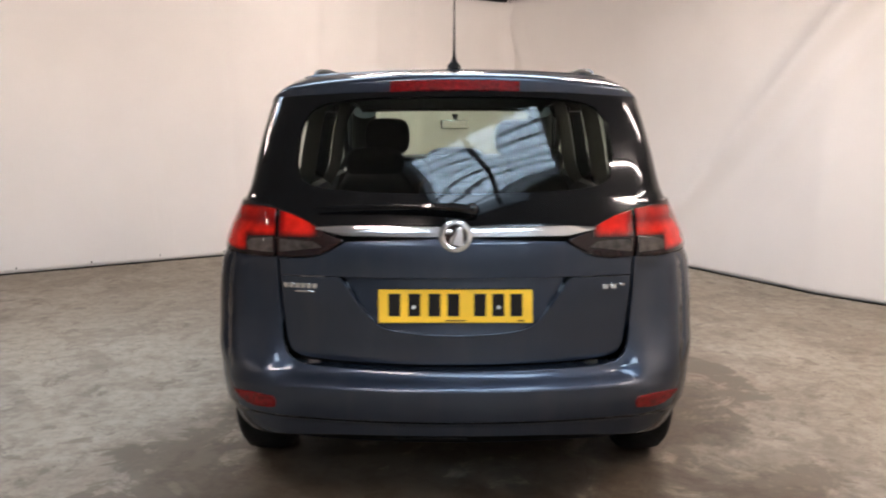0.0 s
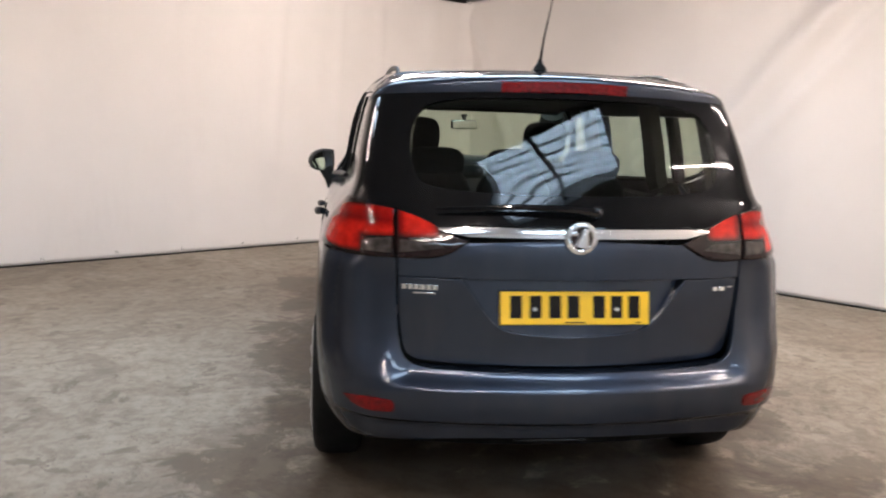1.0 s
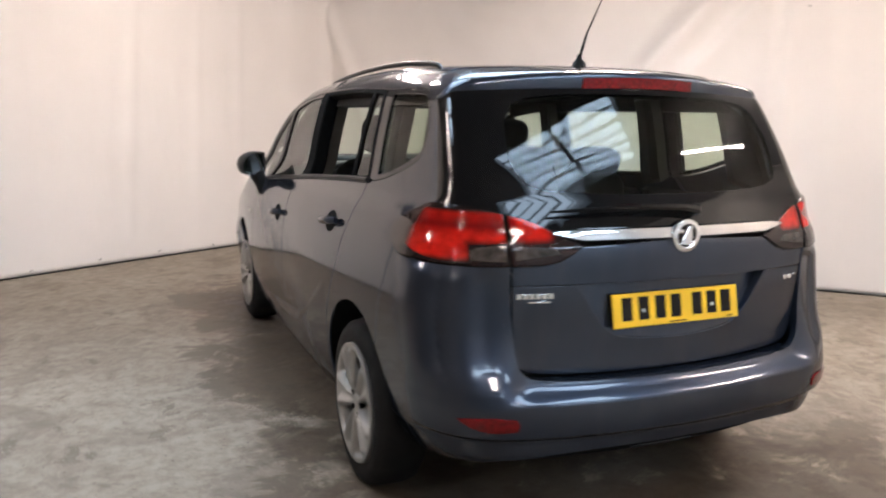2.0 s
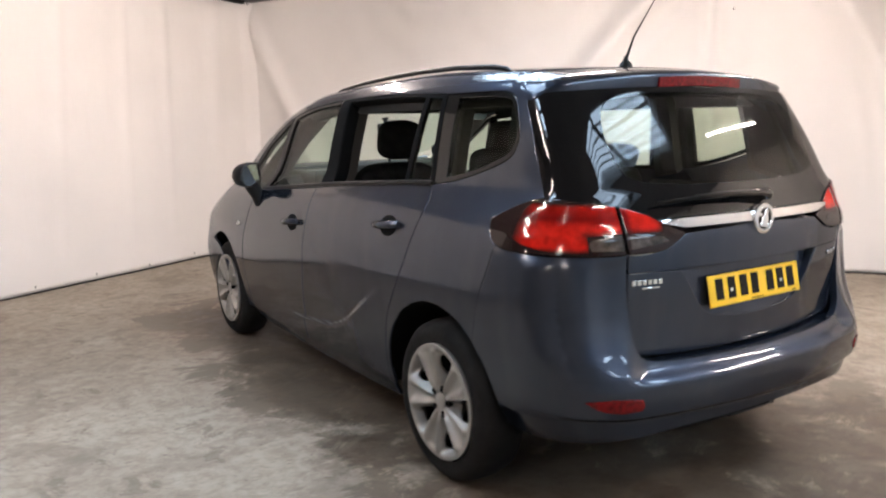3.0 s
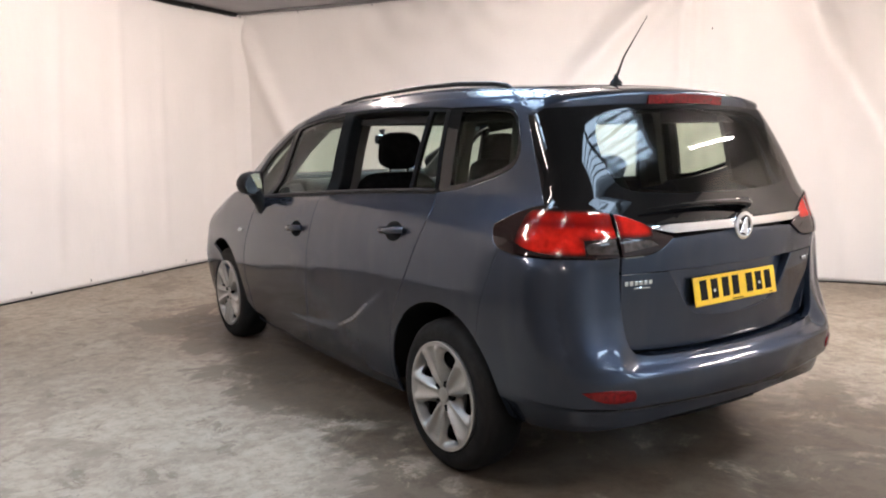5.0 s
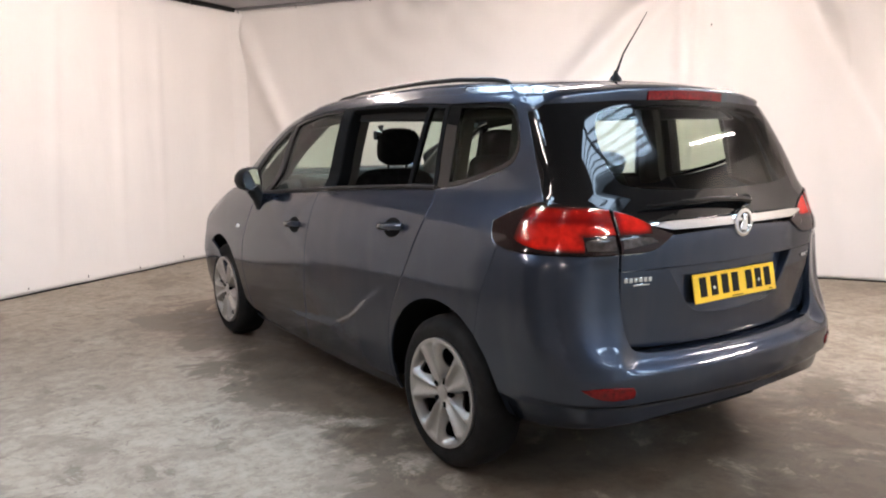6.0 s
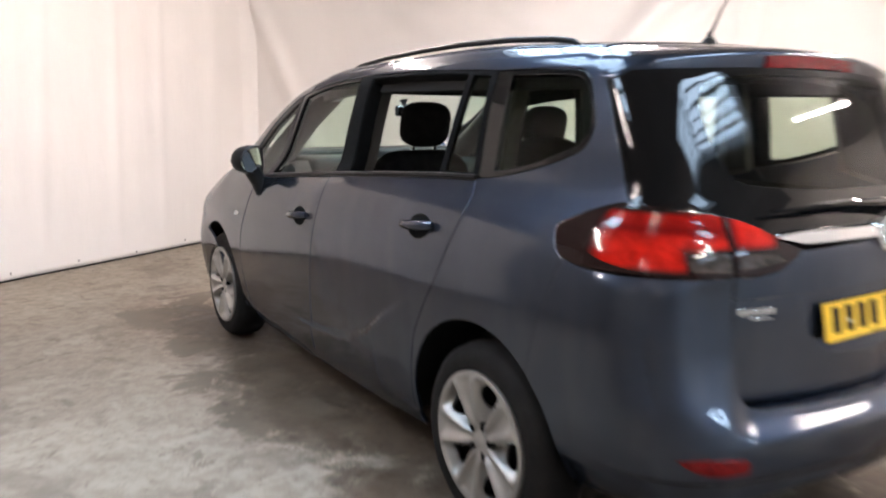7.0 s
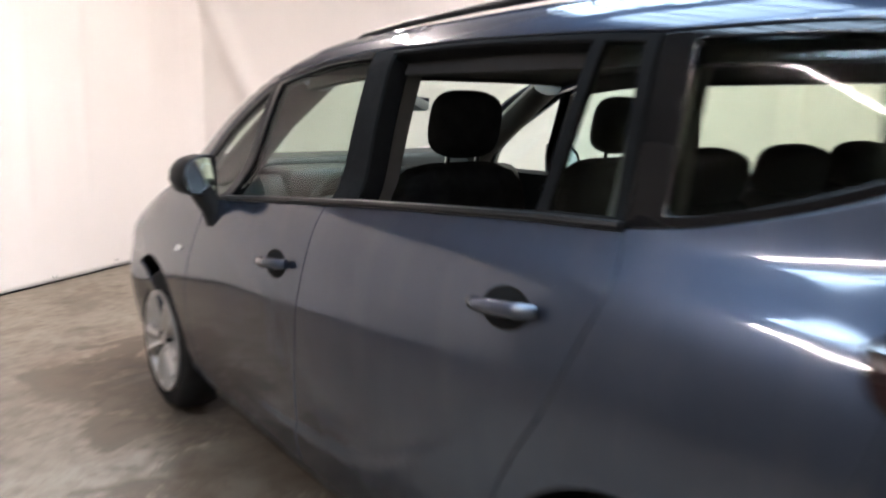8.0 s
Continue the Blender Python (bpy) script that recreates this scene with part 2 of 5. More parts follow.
def cloth_mat(name, col):
    """White plastic sheeting with faint grime, creases and a soft sheen."""
    m = mat(name, col, 0.55, var=0.05, scale=0.7, rvar=0.12, detail=6)
    nt = m.node_tree
    p = nt.nodes["Principled BSDF"]
    tc = nt.nodes["Texture Coordinate"]
    big = nt.nodes.new("ShaderNodeMapping")
    big.inputs["Scale"].default_value = (2.2, 2.2, 0.5)
    soft = nt.nodes.new("ShaderNodeTexNoise")
    soft.inputs["Scale"].default_value, soft.inputs["Detail"].default_value = 1.4, 5
    nt.links.new(tc.outputs["Object"], big.inputs["Vector"])
    nt.links.new(big.outputs["Vector"], soft.inputs["Vector"])
    b = nt.nodes.new("ShaderNodeBump")
    b.inputs["Strength"].default_value, b.inputs["Distance"].default_value = 0.25, 0.05
    nt.links.new(soft.outputs["Fac"], b.inputs["Height"])
    nt.links.new(b.outputs["Normal"], p.inputs["Normal"])
    return m


def concrete_mat(name):
    """Worn concrete floor: blotches, a glossy damp brown patch with the car's shade painted in, pale scuffs and specks.
    """
    m = bpy.data.materials.new(name)
    m.use_nodes = True
    nt = m.node_tree
    p = nt.nodes["Principled BSDF"]
    tc = nt.nodes.new("ShaderNodeTexCoord")

    def noise_tex(scale, detail, rough=0.55, warp=0.0):
        n = nt.nodes.new("ShaderNodeTexNoise")
        n.inputs["Scale"].default_value, n.inputs["Detail"].default_value = scale, detail
        n.inputs["Roughness"].default_value, n.inputs["Distortion"].default_value = rough, warp
        nt.links.new(tc.outputs["Object"], n.inputs["Vector"])
        return n.outputs["Fac"]

    def ramp(value, a, b, ca=0.0, cb=1.0):
        r = nt.nodes.new("ShaderNodeMapRange")
        r.interpolation_type = "SMOOTHSTEP"
        r.inputs["From Min"].default_value, r.inputs["From Max"].default_value = a, b
        r.inputs["To Min"].default_value, r.inputs["To Max"].default_value = ca, cb
        nt.links.new(value, r.inputs["Value"])
        return r.outputs["Result"]

    def blend(fac, one, two):
        x = nt.nodes.new("ShaderNodeMix")
        x.data_type = "RGBA"
        nt.links.new(fac, x.inputs["Factor"])
        for sock, c in ((x.inputs[6], one), (x.inputs[7], two)):
            if isinstance(c, tuple):
                sock.default_value = (*c, 1)
            else:
                nt.links.new(c, sock)
        return x.outputs[2]

    def maths(op, one, two):
        n = nt.nodes.new("ShaderNodeMath")
        n.operation = op
        for sock, c in zip(n.inputs, (one, two)):
            if isinstance(c, (int, float)):
                sock.default_value = c
            else:
                nt.links.new(c, sock)
        return n.outputs["Value"]

    broad = ramp(noise_tex(0.55, 5, 0.6, 0.4), 0.38, 0.66)
    grey = blend(broad, (0.262, 0.222, 0.174), (0.348, 0.303, 0.244))
    # patch: damp to a ragged rim, wetter core with the car's shade painted in
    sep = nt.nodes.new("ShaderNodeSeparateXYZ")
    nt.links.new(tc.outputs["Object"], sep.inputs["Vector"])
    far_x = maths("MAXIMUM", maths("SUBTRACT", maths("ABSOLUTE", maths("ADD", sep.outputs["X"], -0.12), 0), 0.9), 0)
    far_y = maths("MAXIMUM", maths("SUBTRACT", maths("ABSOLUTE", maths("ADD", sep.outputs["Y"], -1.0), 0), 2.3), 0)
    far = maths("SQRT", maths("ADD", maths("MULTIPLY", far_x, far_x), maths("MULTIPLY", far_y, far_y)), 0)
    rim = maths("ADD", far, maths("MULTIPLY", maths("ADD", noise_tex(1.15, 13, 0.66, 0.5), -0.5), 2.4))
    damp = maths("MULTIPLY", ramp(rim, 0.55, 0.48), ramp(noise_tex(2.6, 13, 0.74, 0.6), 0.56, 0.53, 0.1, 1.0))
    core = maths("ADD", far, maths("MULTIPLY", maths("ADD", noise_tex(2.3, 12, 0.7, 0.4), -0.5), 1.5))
    wet_shade = maths("MULTIPLY", ramp(core, 0.45, 0.2), ramp(noise_tex(4.2, 9, 0.7, 0.4), 0.42, 0.54, 0.35, 1.0))
    stain = ramp(noise_tex(1.9, 9, 0.7, 0.6), 0.5, 0.58, 0.0, 0.5)
    blot = ramp(noise_tex(5.5, 10, 0.72, 0.5), 0.57, 0.605, 0.0, 0.55)
    dirty = blend(blot, blend(stain, grey, (0.1737, 0.146, 0.1133)), (0.1303, 0.107, 0.08077))
    soaked_shaded = blend(wet_shade, blend(damp, dirty, (0.14, 0.112, 0.084)), (0.07, 0.05, 0.033))
    scuff = maths("MULTIPLY", ramp(noise_tex(2.7, 8, 0.7, 0.7), 0.51, 0.6, 0.0, 0.42), ramp(maths("MAXIMUM", wet_shade, damp), 0.0, 1.0, 1.0, 0.3))
    worn = blend(scuff, soaked_shaded, (0.3667, 0.322, 0.26))
    fine = ramp(noise_tex(13.0, 9, 0.74, 0.3), 0.4, 0.62, 0.0, 0.4)
    worn = blend(fine, worn, (0.1255, 0.1, 0.07387))
    speck = ramp(noise_tex(38.0, 3), 0.64, 0.72, 0.0, 0.55)
    nt.links.new(blend(speck, worn, (0.08685, 0.074, 0.05713)), p.inputs["Base Color"])
    gloss = maths("MAXIMUM", wet_shade, maths("MULTIPLY", damp, 0.55))
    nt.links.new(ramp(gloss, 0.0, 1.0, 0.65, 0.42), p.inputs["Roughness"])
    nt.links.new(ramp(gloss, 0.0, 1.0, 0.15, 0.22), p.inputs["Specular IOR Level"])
    b = nt.nodes.new("ShaderNodeBump")
    b.inputs["Strength"].default_value, b.inputs["Distance"].default_value = 0.25, 0.004
    nt.links.new(noise_tex(26.0, 6, 0.65), b.inputs["Height"])
    nt.links.new(b.outputs["Normal"], p.inputs["Normal"])
    return m


PAINT = mat("blue_grey_metallic_paint", (0.0325, 0.042, 0.0625), 0.4, 0.85, 1.0, 0.08, 3.0, 0.04, 0.05, 900.0)
smear(PAINT)
PAINT.node_tree.nodes["Principled BSDF"].inputs["Specular Tint"].default_value = (0.1, 0.13, 0.18, 1)
TRIM = mat("black_satin_plastic", (0.006, 0.006, 0.0063), 0.38, 0.0, 0.0, 0.15, 9.0, 0.08, 0.15, 500.0, spec=0.2)
FILM = mat("black_pillar_film", (0.009, 0.009, 0.0092), 0.16, 0.0, 0.0, 0.15, 6.0, 0.05, 0.04, 400.0, spec=0.26)
GLOSSBLACK = mat("black_gloss_panel", (0.004, 0.004, 0.0045), 0.03, 0.0, 0.0, 0.1, 5.0, 0.012)
PRINTEDGLASS = mat("black_printed_glass_edge", (0.004, 0.004, 0.0043), 0.045, 0.0, 0.0, 0.1, 5.0, 0.012, spec=0.36)
ROUGHBLACK = mat("black_underbody_plastic", (0.005, 0.005, 0.005), 0.9, 0.0, 0.0, 0.25, 9.0, 0.1, 0.3, 200.0, spec=0.1)
RUBBER = mat("tyre_rubber", (0.011, 0.0102, 0.0096), 0.8, 0.0, 0.0, 0.3, 14.0, 0.1, 0.4, 160.0, spec=0.15)
SILVER = mat("silver_wheel_paint", (0.37, 0.355, 0.33), 0.36, 0.65, 0.3, 0.08, 9.0, 0.08, 0.05, 300.0)
CHROME = mat("bright_chrome", (0.88, 0.87, 0.86), 0.12, 1.0, 0.0, 0.04, 8.0, 0.03)
SMOKE = mat("smoked_lamp_lens", (0.017, 0.008, 0.007), 0.04, 0.0, 0.0, 0.25, 14.0, 0.01, spec=0.4)
LAMPRED = red_tint("red_to_smoke_lamp_lens", True)
GATERED = red_tint("red_to_smoke_tailgate_lens", False)
GREYLENS = mat("grey_lamp_reflector", (0.05, 0.04, 0.034), 0.06, 0.0, 0.0, 0.6, 34.0, 0.02, spec=0.4)
DARKRED = mat("dark_red_reflector", (0.13, 0.002, 0.003), 0.12, 0.0, 0.0, 0.45, 60.0, 0.04, 0.2, 300.0, spec=0.4)
YELLOW = mat("yellow_plate", (0.85, 0.5, 0.015), 0.35, 0.0, 0.3, 0.05, 12.0, 0.08)
INK = mat("black_plate_ink", (0.009, 0.007, 0.006), 0.6, spec=0.15)
FABRIC = mat("black_seat_fabric", (0.0154, 0.0147, 0.0147), 0.92, 0.0, 0.0, 0.3, 20.0, 0.05, spec=0.05)
PILLAR = mat("dark_pillar_trim", (0.02, 0.018, 0.0165), 0.75, 0.0, 0.0, 0.1, 6.0, 0.05, spec=0.1)
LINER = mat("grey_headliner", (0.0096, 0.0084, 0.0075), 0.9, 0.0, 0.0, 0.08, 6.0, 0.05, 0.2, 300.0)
DASH = mat("dark_grey_dashboard", (0.017, 0.017, 0.0165), 0.6, 0.0, 0.0, 0.15, 8.0, 0.08, 0.3, 250.0)
PILLARGREY = mat("grey_brown_pillar_trim", (0.06, 0.054, 0.048), 0.8, 0.0, 0.0, 0.1, 6.0, 0.05, 0.2, 300.0)
STEEL = mat("grey_painted_steel", (0.25, 0.25, 0.25), 0.45, 0.5)
MIRROR = mat("mirror_glass", (0.9, 0.9, 0.9), 0.02, 1.0, 0.0, 0.02, 5.0, 0.0)
WHITELENS = mat("clear_lamp_lens", (0.75, 0.73, 0.68), 0.15, 0.0, 1.0)
SIDEGLASS = glass("side_window_glass", (0.74, 0.83, 0.76), 0.012)
DARKGLASS = glass("privacy_window_glass", (0.62, 0.67, 0.58), 0.014, 6.0)
REARGLASS = glass("rear_window_glass", (0.66, 0.72, 0.64), 0.04)
SHEET = cloth_mat("white_plastic_sheet", (0.8, 0.77, 0.74))
CONCRETE = concrete_mat("worn_concrete")
CEILPAINT = mat("grey_ceiling_paint", (0.36, 0.36, 0.37), 0.8, var=0.12, scale=1.2, bump=0.2, bscale=60)
WALLPAINT = mat("grey_wall_paint", (0.82, 0.81, 0.79), 0.8, var=0.15, scale=1.0, bump=0.3, bscale=40)
SIDEPAINT = mat("light_grey_wall_paint", (0.5, 0.485, 0.46), 0.7, var=0.12, scale=0.9, bump=0.3, bscale=40)
ENTRYPAINT = mat("dark_grey_wall_paint", (0.28, 0.27, 0.26), 0.8, var=0.15, scale=0.9, bump=0.3, bscale=40)
BAREWALL = mat("bare_grey_blockwork", (0.48, 0.472, 0.456), 0.85, var=0.2, scale=1.0, bump=0.3, bscale=40)
TUBE = lamp_mat("lit_tube", (1.0, 0.845, 0.75), 175.0)


# ---- mesh tools ----
def mesh_object(name, verts, faces, material, parent=None, label="", normals=None, smooth=True):
    me = bpy.data.meshes.new(name)
    me.from_pydata([tuple(v) for v in verts], [], faces)
    me.materials.append(material)
    me.polygons.foreach_set("use_smooth", [smooth] * len(me.polygons))
    if normals is not None:
        me.normals_split_custom_set_from_vertices([tuple(n) for n in normals])
    ob = new(name, me)
    if parent:
        ob.parent = parent
    return tagged(ob, label)


def part(name, bm, material, parent=None, label="", smooth=True):
    """Link a bmesh as one mesh object, under a thing or a part."""
    me = bpy.data.meshes.new(name)
    bm.to_mesh(me)
    bm.free()
    me.materials.append(material)
    me.polygons.foreach_set("use_smooth", [smooth] * len(me.polygons))
    if smooth:
        me.set_sharp_from_angle(angle=radians(40))
    ob = new(name, me)
    if parent:
        ob.parent = parent
    return tagged(ob, label)


def thing(name, label, category, group="", kind=""):
    ob = new(name)
    return tagged(ob, label, category, group, kind)


def block(size, m=None, bevel=0.01, segments=2, taper=1.0):
    """A box with softened edges, its top scaled by taper."""
    bm = bmesh.new()
    bmesh.ops.create_cube(bm, size=1)
    for v in bm.verts:
        k = taper if v.co.z > 0 else 1.0
        v.co = Vector((v.co.x * size[0] * k, v.co.y * size[1] * k, v.co.z * size[2]))
    if bevel:
        bmesh.ops.bevel(bm, geom=bm.edges[:], offset=bevel, segments=segments, profile=0.5, affect="EDGES")
    if m is not None:
        bmesh.ops.transform(bm, matrix=m, verts=bm.verts)
    return bm


def pillow(size, m, power=3.0):
    """A padded block with full, rounded sides."""
    bm = bmesh.new()
    bmesh.ops.create_uvsphere(bm, u_segments=32, v_segments=18, radius=1)
    for v in bm.verts:
        k = sum(abs(q) ** power for q in v.co) ** (1 / power)
        v.co = Vector([q / k * s / 2 for q, s in zip(v.co, size)])
    bmesh.ops.transform(bm, matrix=m, verts=bm.verts)
    return bm


def tube(points, radius, sides=8, caps=True, flat=1.0):
    """A round bar along points; radius may be a list; flat squeezes it upward."""
    pts = [Vector(p) for p in points]
    rad = radius if isinstance(radius, (list, tuple)) else [radius] * len(pts)
    bm = bmesh.new()
    rings = []
    for i, p in enumerate(pts):
        d = (pts[min(i + 1, len(pts) - 1)] - pts[max(i - 1, 0)]).normalized()
        side = d.cross(Vector((0, 0, 1)))
        side = side.normalized() if side.length > 1e-3 else Vector((1, 0, 0))
        up = side.cross(d).normalized()
        rings.append([bm.verts.new(p + rad[i] * (math.cos(a) * side + flat * math.sin(a) * up))
                      for a in (2 * math.pi * k / sides for k in range(sides))])
    for a, b in zip(rings, rings[1:]):
        for k in range(sides):
            bm.faces.new((a[k], a[(k + 1) % sides], b[(k + 1) % sides], b[k]))
    if caps:
        bm.faces.new(rings[0])
        bm.faces.new(rings[-1][::-1])
    bmesh.ops.recalc_face_normals(bm, faces=bm.faces)
    return bm


def spin(profile, steps=48, axis="X"):
    """A turned shape: profile pairs of (along the axis, radius)."""
    bm = bmesh.new()
    rings = []
    for k in range(steps):
        a = 2 * math.pi * k / steps
        ring = []
        for h, r in profile:
            c, s = r * math.cos(a), r * math.sin(a)
            ring.append(bm.verts.new((h, c, s) if axis == "X" else (c, h, s) if axis == "Y" else (c, s, h)))
        rings.append(ring)
    for k in range(steps):
        a, b = rings[k], rings[(k + 1) % steps]
        for j in range(len(profile) - 1):
            bm.faces.new((a[j], a[j + 1], b[j + 1], b[j]))
    bmesh.ops.recalc_face_normals(bm, faces=bm.faces)
    return bm


def outline(points, step=0.02):
    """A dense closed loop. Points with a third entry are corners; between corners the line is a smooth curve."""
    n = len(points)
    first = next(i for i, p in enumerate(points) if len(p) > 2)
    pts = [points[(first + i) % n] for i in range(n)] + [points[first]]
    loop, run = [], []
    for p in pts:
        run.append(np.array(p[:2], float))
        if len(p) > 2 and len(run) > 1:
            ext = [2 * run[0] - run[1], *run, 2 * run[-1] - run[-2]]
            for i in range(1, len(ext) - 2):
                a, b, c, d = ext[i - 1:i + 3]
                k = max(1, int(round(np.linalg.norm(c - b) / step)))
                for j in range(k):
                    t = j / k
                    q = b + (c - b) * t
                    if len(run) > 2:
                        q = 0.5 * (2 * b + (c - a) * t + (2 * a - 5 * b + 4 * c - d) * t * t + (3 * b - a - 3 * c + d) * t ** 3)
                    loop.append(q)
            run = [run[-1]]
    return np.array(loop)


def ccw(loop):
    x, y = loop[:, 0], loop[:, 1]
    return loop if np.sum(x * np.roll(y, -1) - y * np.roll(x, -1)) > 0 else loop[::-1]


def inset(loop, d):
    """The loop moved inward by d (it runs counter-clockwise)."""
    a = loop - np.roll(loop, 1, 0)
    b = np.roll(loop, -1, 0) - loop
    a /= np.linalg.norm(a, axis=1)[:, None] + 1e-12
    b /= np.linalg.norm(b, axis=1)[:, None] + 1e-12
    n = np.stack([-(a + b)[:, 1], (a + b)[:, 0]], 1)
    n /= np.linalg.norm(n, axis=1)[:, None] + 1e-12
    cos = np.clip(np.sum(n * np.stack([-b[:, 1], b[:, 0]], 1), 1), 0.5, 1)
    return loop + n * (d / cos)[:, None]


def within(loop, p):
    x, y = p[:, 0][:, None], p[:, 1][:, None]
    x1, y1 = loop[:, 0][None], loop[:, 1][None]
    x2, y2 = np.roll(loop[:, 0], -1)[None], np.roll(loop[:, 1], -1)[None]
    cross = ((y1 > y) != (y2 > y)) & (x < (x2 - x1) * (y - y1) / (y2 - y1 + 1e-15) + x1)
    return np.sum(cross, 1) % 2 == 1


def panel(name, loop, shape, material, parent, holes=(), gap=0.0014, edge=0.003, depth=0.014, step=0.04, lift=0.0, drop=0.003,
          label="", centre=(0, 1.2, 0.7), bend=0.9):
    """A trimmed sheet of a curved surface with rounded edges and returns. loop, holes: outlines in the surface's two coordinates."""
    outer = ccw(np.asarray(loop))
    rims = [(inset(outer, gap), inset(outer, gap + edge))]
    for h in holes:
        h = ccw(np.asarray(h))[::-1]
        rims.append((inset(h, gap), inset(h, gap + edge)))
    lo, hi = outer.min(0), outer.max(0)
    gx, gy = np.meshgrid(np.arange(lo[0] + step / 2, hi[0], step), np.arange(lo[1] + step / 2, hi[1], step))
    gx = gx + (np.arange(gx.shape[0]) % 2)[:, None] * step / 2
    grid = np.stack([gx.ravel(), gy.ravel()], 1)
    keep = within(rims[0][1], grid)
    for a, b in rims[1:]:
        keep &= ~within(b, grid)
    grid = grid[keep]
    for a, b in rims:
        if len(grid):
            grid = grid[np.min(np.linalg.norm(grid[:, None] - b[None], axis=2), 1) > step * 0.45]
    pts, edges, first = [], [], []
    for a, b in rims:
        for ring in (a, b):
            s = sum(len(q) for q in pts)
            first.append(s)
            pts.append(ring)
            edges += [(s + i, s + (i + 1) % len(ring)) for i in range(len(ring))]
    pts.append(grid)
    uv = np.concatenate(pts)
    cv, _, cf, orig, _, _ = mathutils.geometry.delaunay_2d_cdt([Vector(p) for p in uv], edges, [], 0, 1e-6)
    cv = np.array([tuple(v) for v in cv])
    tri = np.array([f for f in cf if len(f) == 3])
    mid = cv[tri].mean(1)
    good = within(rims[0][0], mid)
    for a, b in rims[1:]:
        good &= ~within(a[::-1], mid)
    tri = tri[good]

    def place(w):
        return np.stack(shape(w[:, 0], w[:, 1]), 1)

    e = 0.002
    du = place(cv + (e, 0)) - place(cv - (e, 0))
    dv = place(cv + (0, e)) - place(cv - (0, e))
    nrm = np.cross(du, dv)
    nrm /= np.linalg.norm(nrm, axis=1)[:, None] + 1e-12
    xyz = place(cv)
    if np.mean(np.sum(nrm * (xyz - np.array(centre)), 1)) < 0:
        nrm = -nrm
    ringa = np.zeros(len(cv), bool)
    where = {}
    for i, o in enumerate(orig):
        for k in o:
            where[k] = i
    n0 = nrm.copy()
    verts, normals = xyz + nrm * lift, nrm.copy()
    walls_v, walls_n, walls_f = [], [], []
    base = len(cv)
    for r, (a, b) in enumerate(rims):
        sa, sb = first[2 * r], first[2 * r + 1]
        ia = [where[sa + i] for i in range(len(a))]
        ib = [where[sb + i] for i in range(len(b))]
        out = xyz[ia] - xyz[ib]
        out /= np.linalg.norm(out, axis=1)[:, None] + 1e-12
        for k, i in enumerate(ia):
            if not ringa[i]:
                ringa[i] = True
                verts[i] = verts[i] - n0[i] * drop
                q = n0[i] + out[k] * bend
                normals[i] = q / np.linalg.norm(q)
        s = base + len(walls_v)
        for k, i in enumerate(ia):
            walls_v += [verts[i], verts[i] - n0[i] * depth]
            walls_n += [out[k], out[k]]
        n = len(ia)
        for k in range(n):
            j = (k + 1) % n
            walls_f.append((s + 2 * k, s + 2 * k + 1, s + 2 * j + 1, s + 2 * j))
    verts = np.concatenate([verts, np.array(walls_v)])
    normals = np.concatenate([normals, np.array(walls_n)])
    faces = []
    for f in [*map(tuple, tri), *walls_f]:
        p = verts[list(f)]
        g = np.cross(p[1] - p[0], p[2] - p[0])
        faces.append(f if np.dot(g, normals[list(f)].mean(0)) >= 0 else f[::-1])
    return mesh_object(name, verts, [tuple(int(i) for i in f) for f in faces], material, parent, label, normals)


# surfaces of the car, each by two coordinates
def side_of(sign):
    return lambda y, z: (sign * on_side(y, z), y, z)


def tail_polar(phi, z):
    """Round the tail: phi from 0 at one flank to pi at the other."""
    c, s = np.cos(phi), np.sin(phi)
    r = solve(lambda q: body(-q * c, 0.25 - q * s, z), np.full_like(phi, 0.2), np.full_like(phi, 1.6))
    return -r * c, 0.25 - r * s, z


def nose_polar(phi, z):
    c, s = np.cos(phi), np.sin(phi)
    r = solve(lambda q: body(-q * c, 2.3 + q * s, z), np.full_like(phi, 0.2), np.full_like(phi, 2.0))
    return -r * c, 2.3 + r * s, z


def top_of(x, y):
    return x, y, on_top(x, y)


def at_tail(x, z, y=None):
    """The polar coordinates of a place on the tail, by x and height (and length on the flanks)."""
    if y is None:
        y = float(on_tail(x, z))
    return (math.atan2(0.25 - y, -x), z)


def mirrored(points, flip=math.pi):
    """An outline about the middle line: the points of one half, then their mirror images back."""
    return list(points) + [(flip - p[0], *p[1:]) for p in reversed(points)]


def arc(cy, cz, r, a0, a1, n):
    return [(cy + r * math.cos(radians(a0 + (a1 - a0) * i / (n - 1))), cz + r * math.sin(radians(a0 + (a1 - a0) * i / (n - 1)))) for i in range(n)]


# ---- the room ----
def slab(name, corners, thick, material, label):
    """A wall or slab: four corners, made thick away from the room's middle."""
    c = [Vector(p) for p in corners]
    n = (c[1] - c[0]).cross(c[3] - c[0]).normalized()
    mid = sum(c, Vector()) / 4
    if n.dot(room(4.5, 4.5, 1.5) - mid) > 0:
        n = -n
    v = c + [p + n * thick for p in c]
    f = [(0, 1, 2, 3), (7, 6, 5, 4), (0, 4, 5, 1), (1, 5, 6, 2), (2, 6, 7, 3), (3, 7, 4, 0)]
    return tagged(mesh_object(name, v, f, material, None, smooth=False), label, "structure", kind="structure")


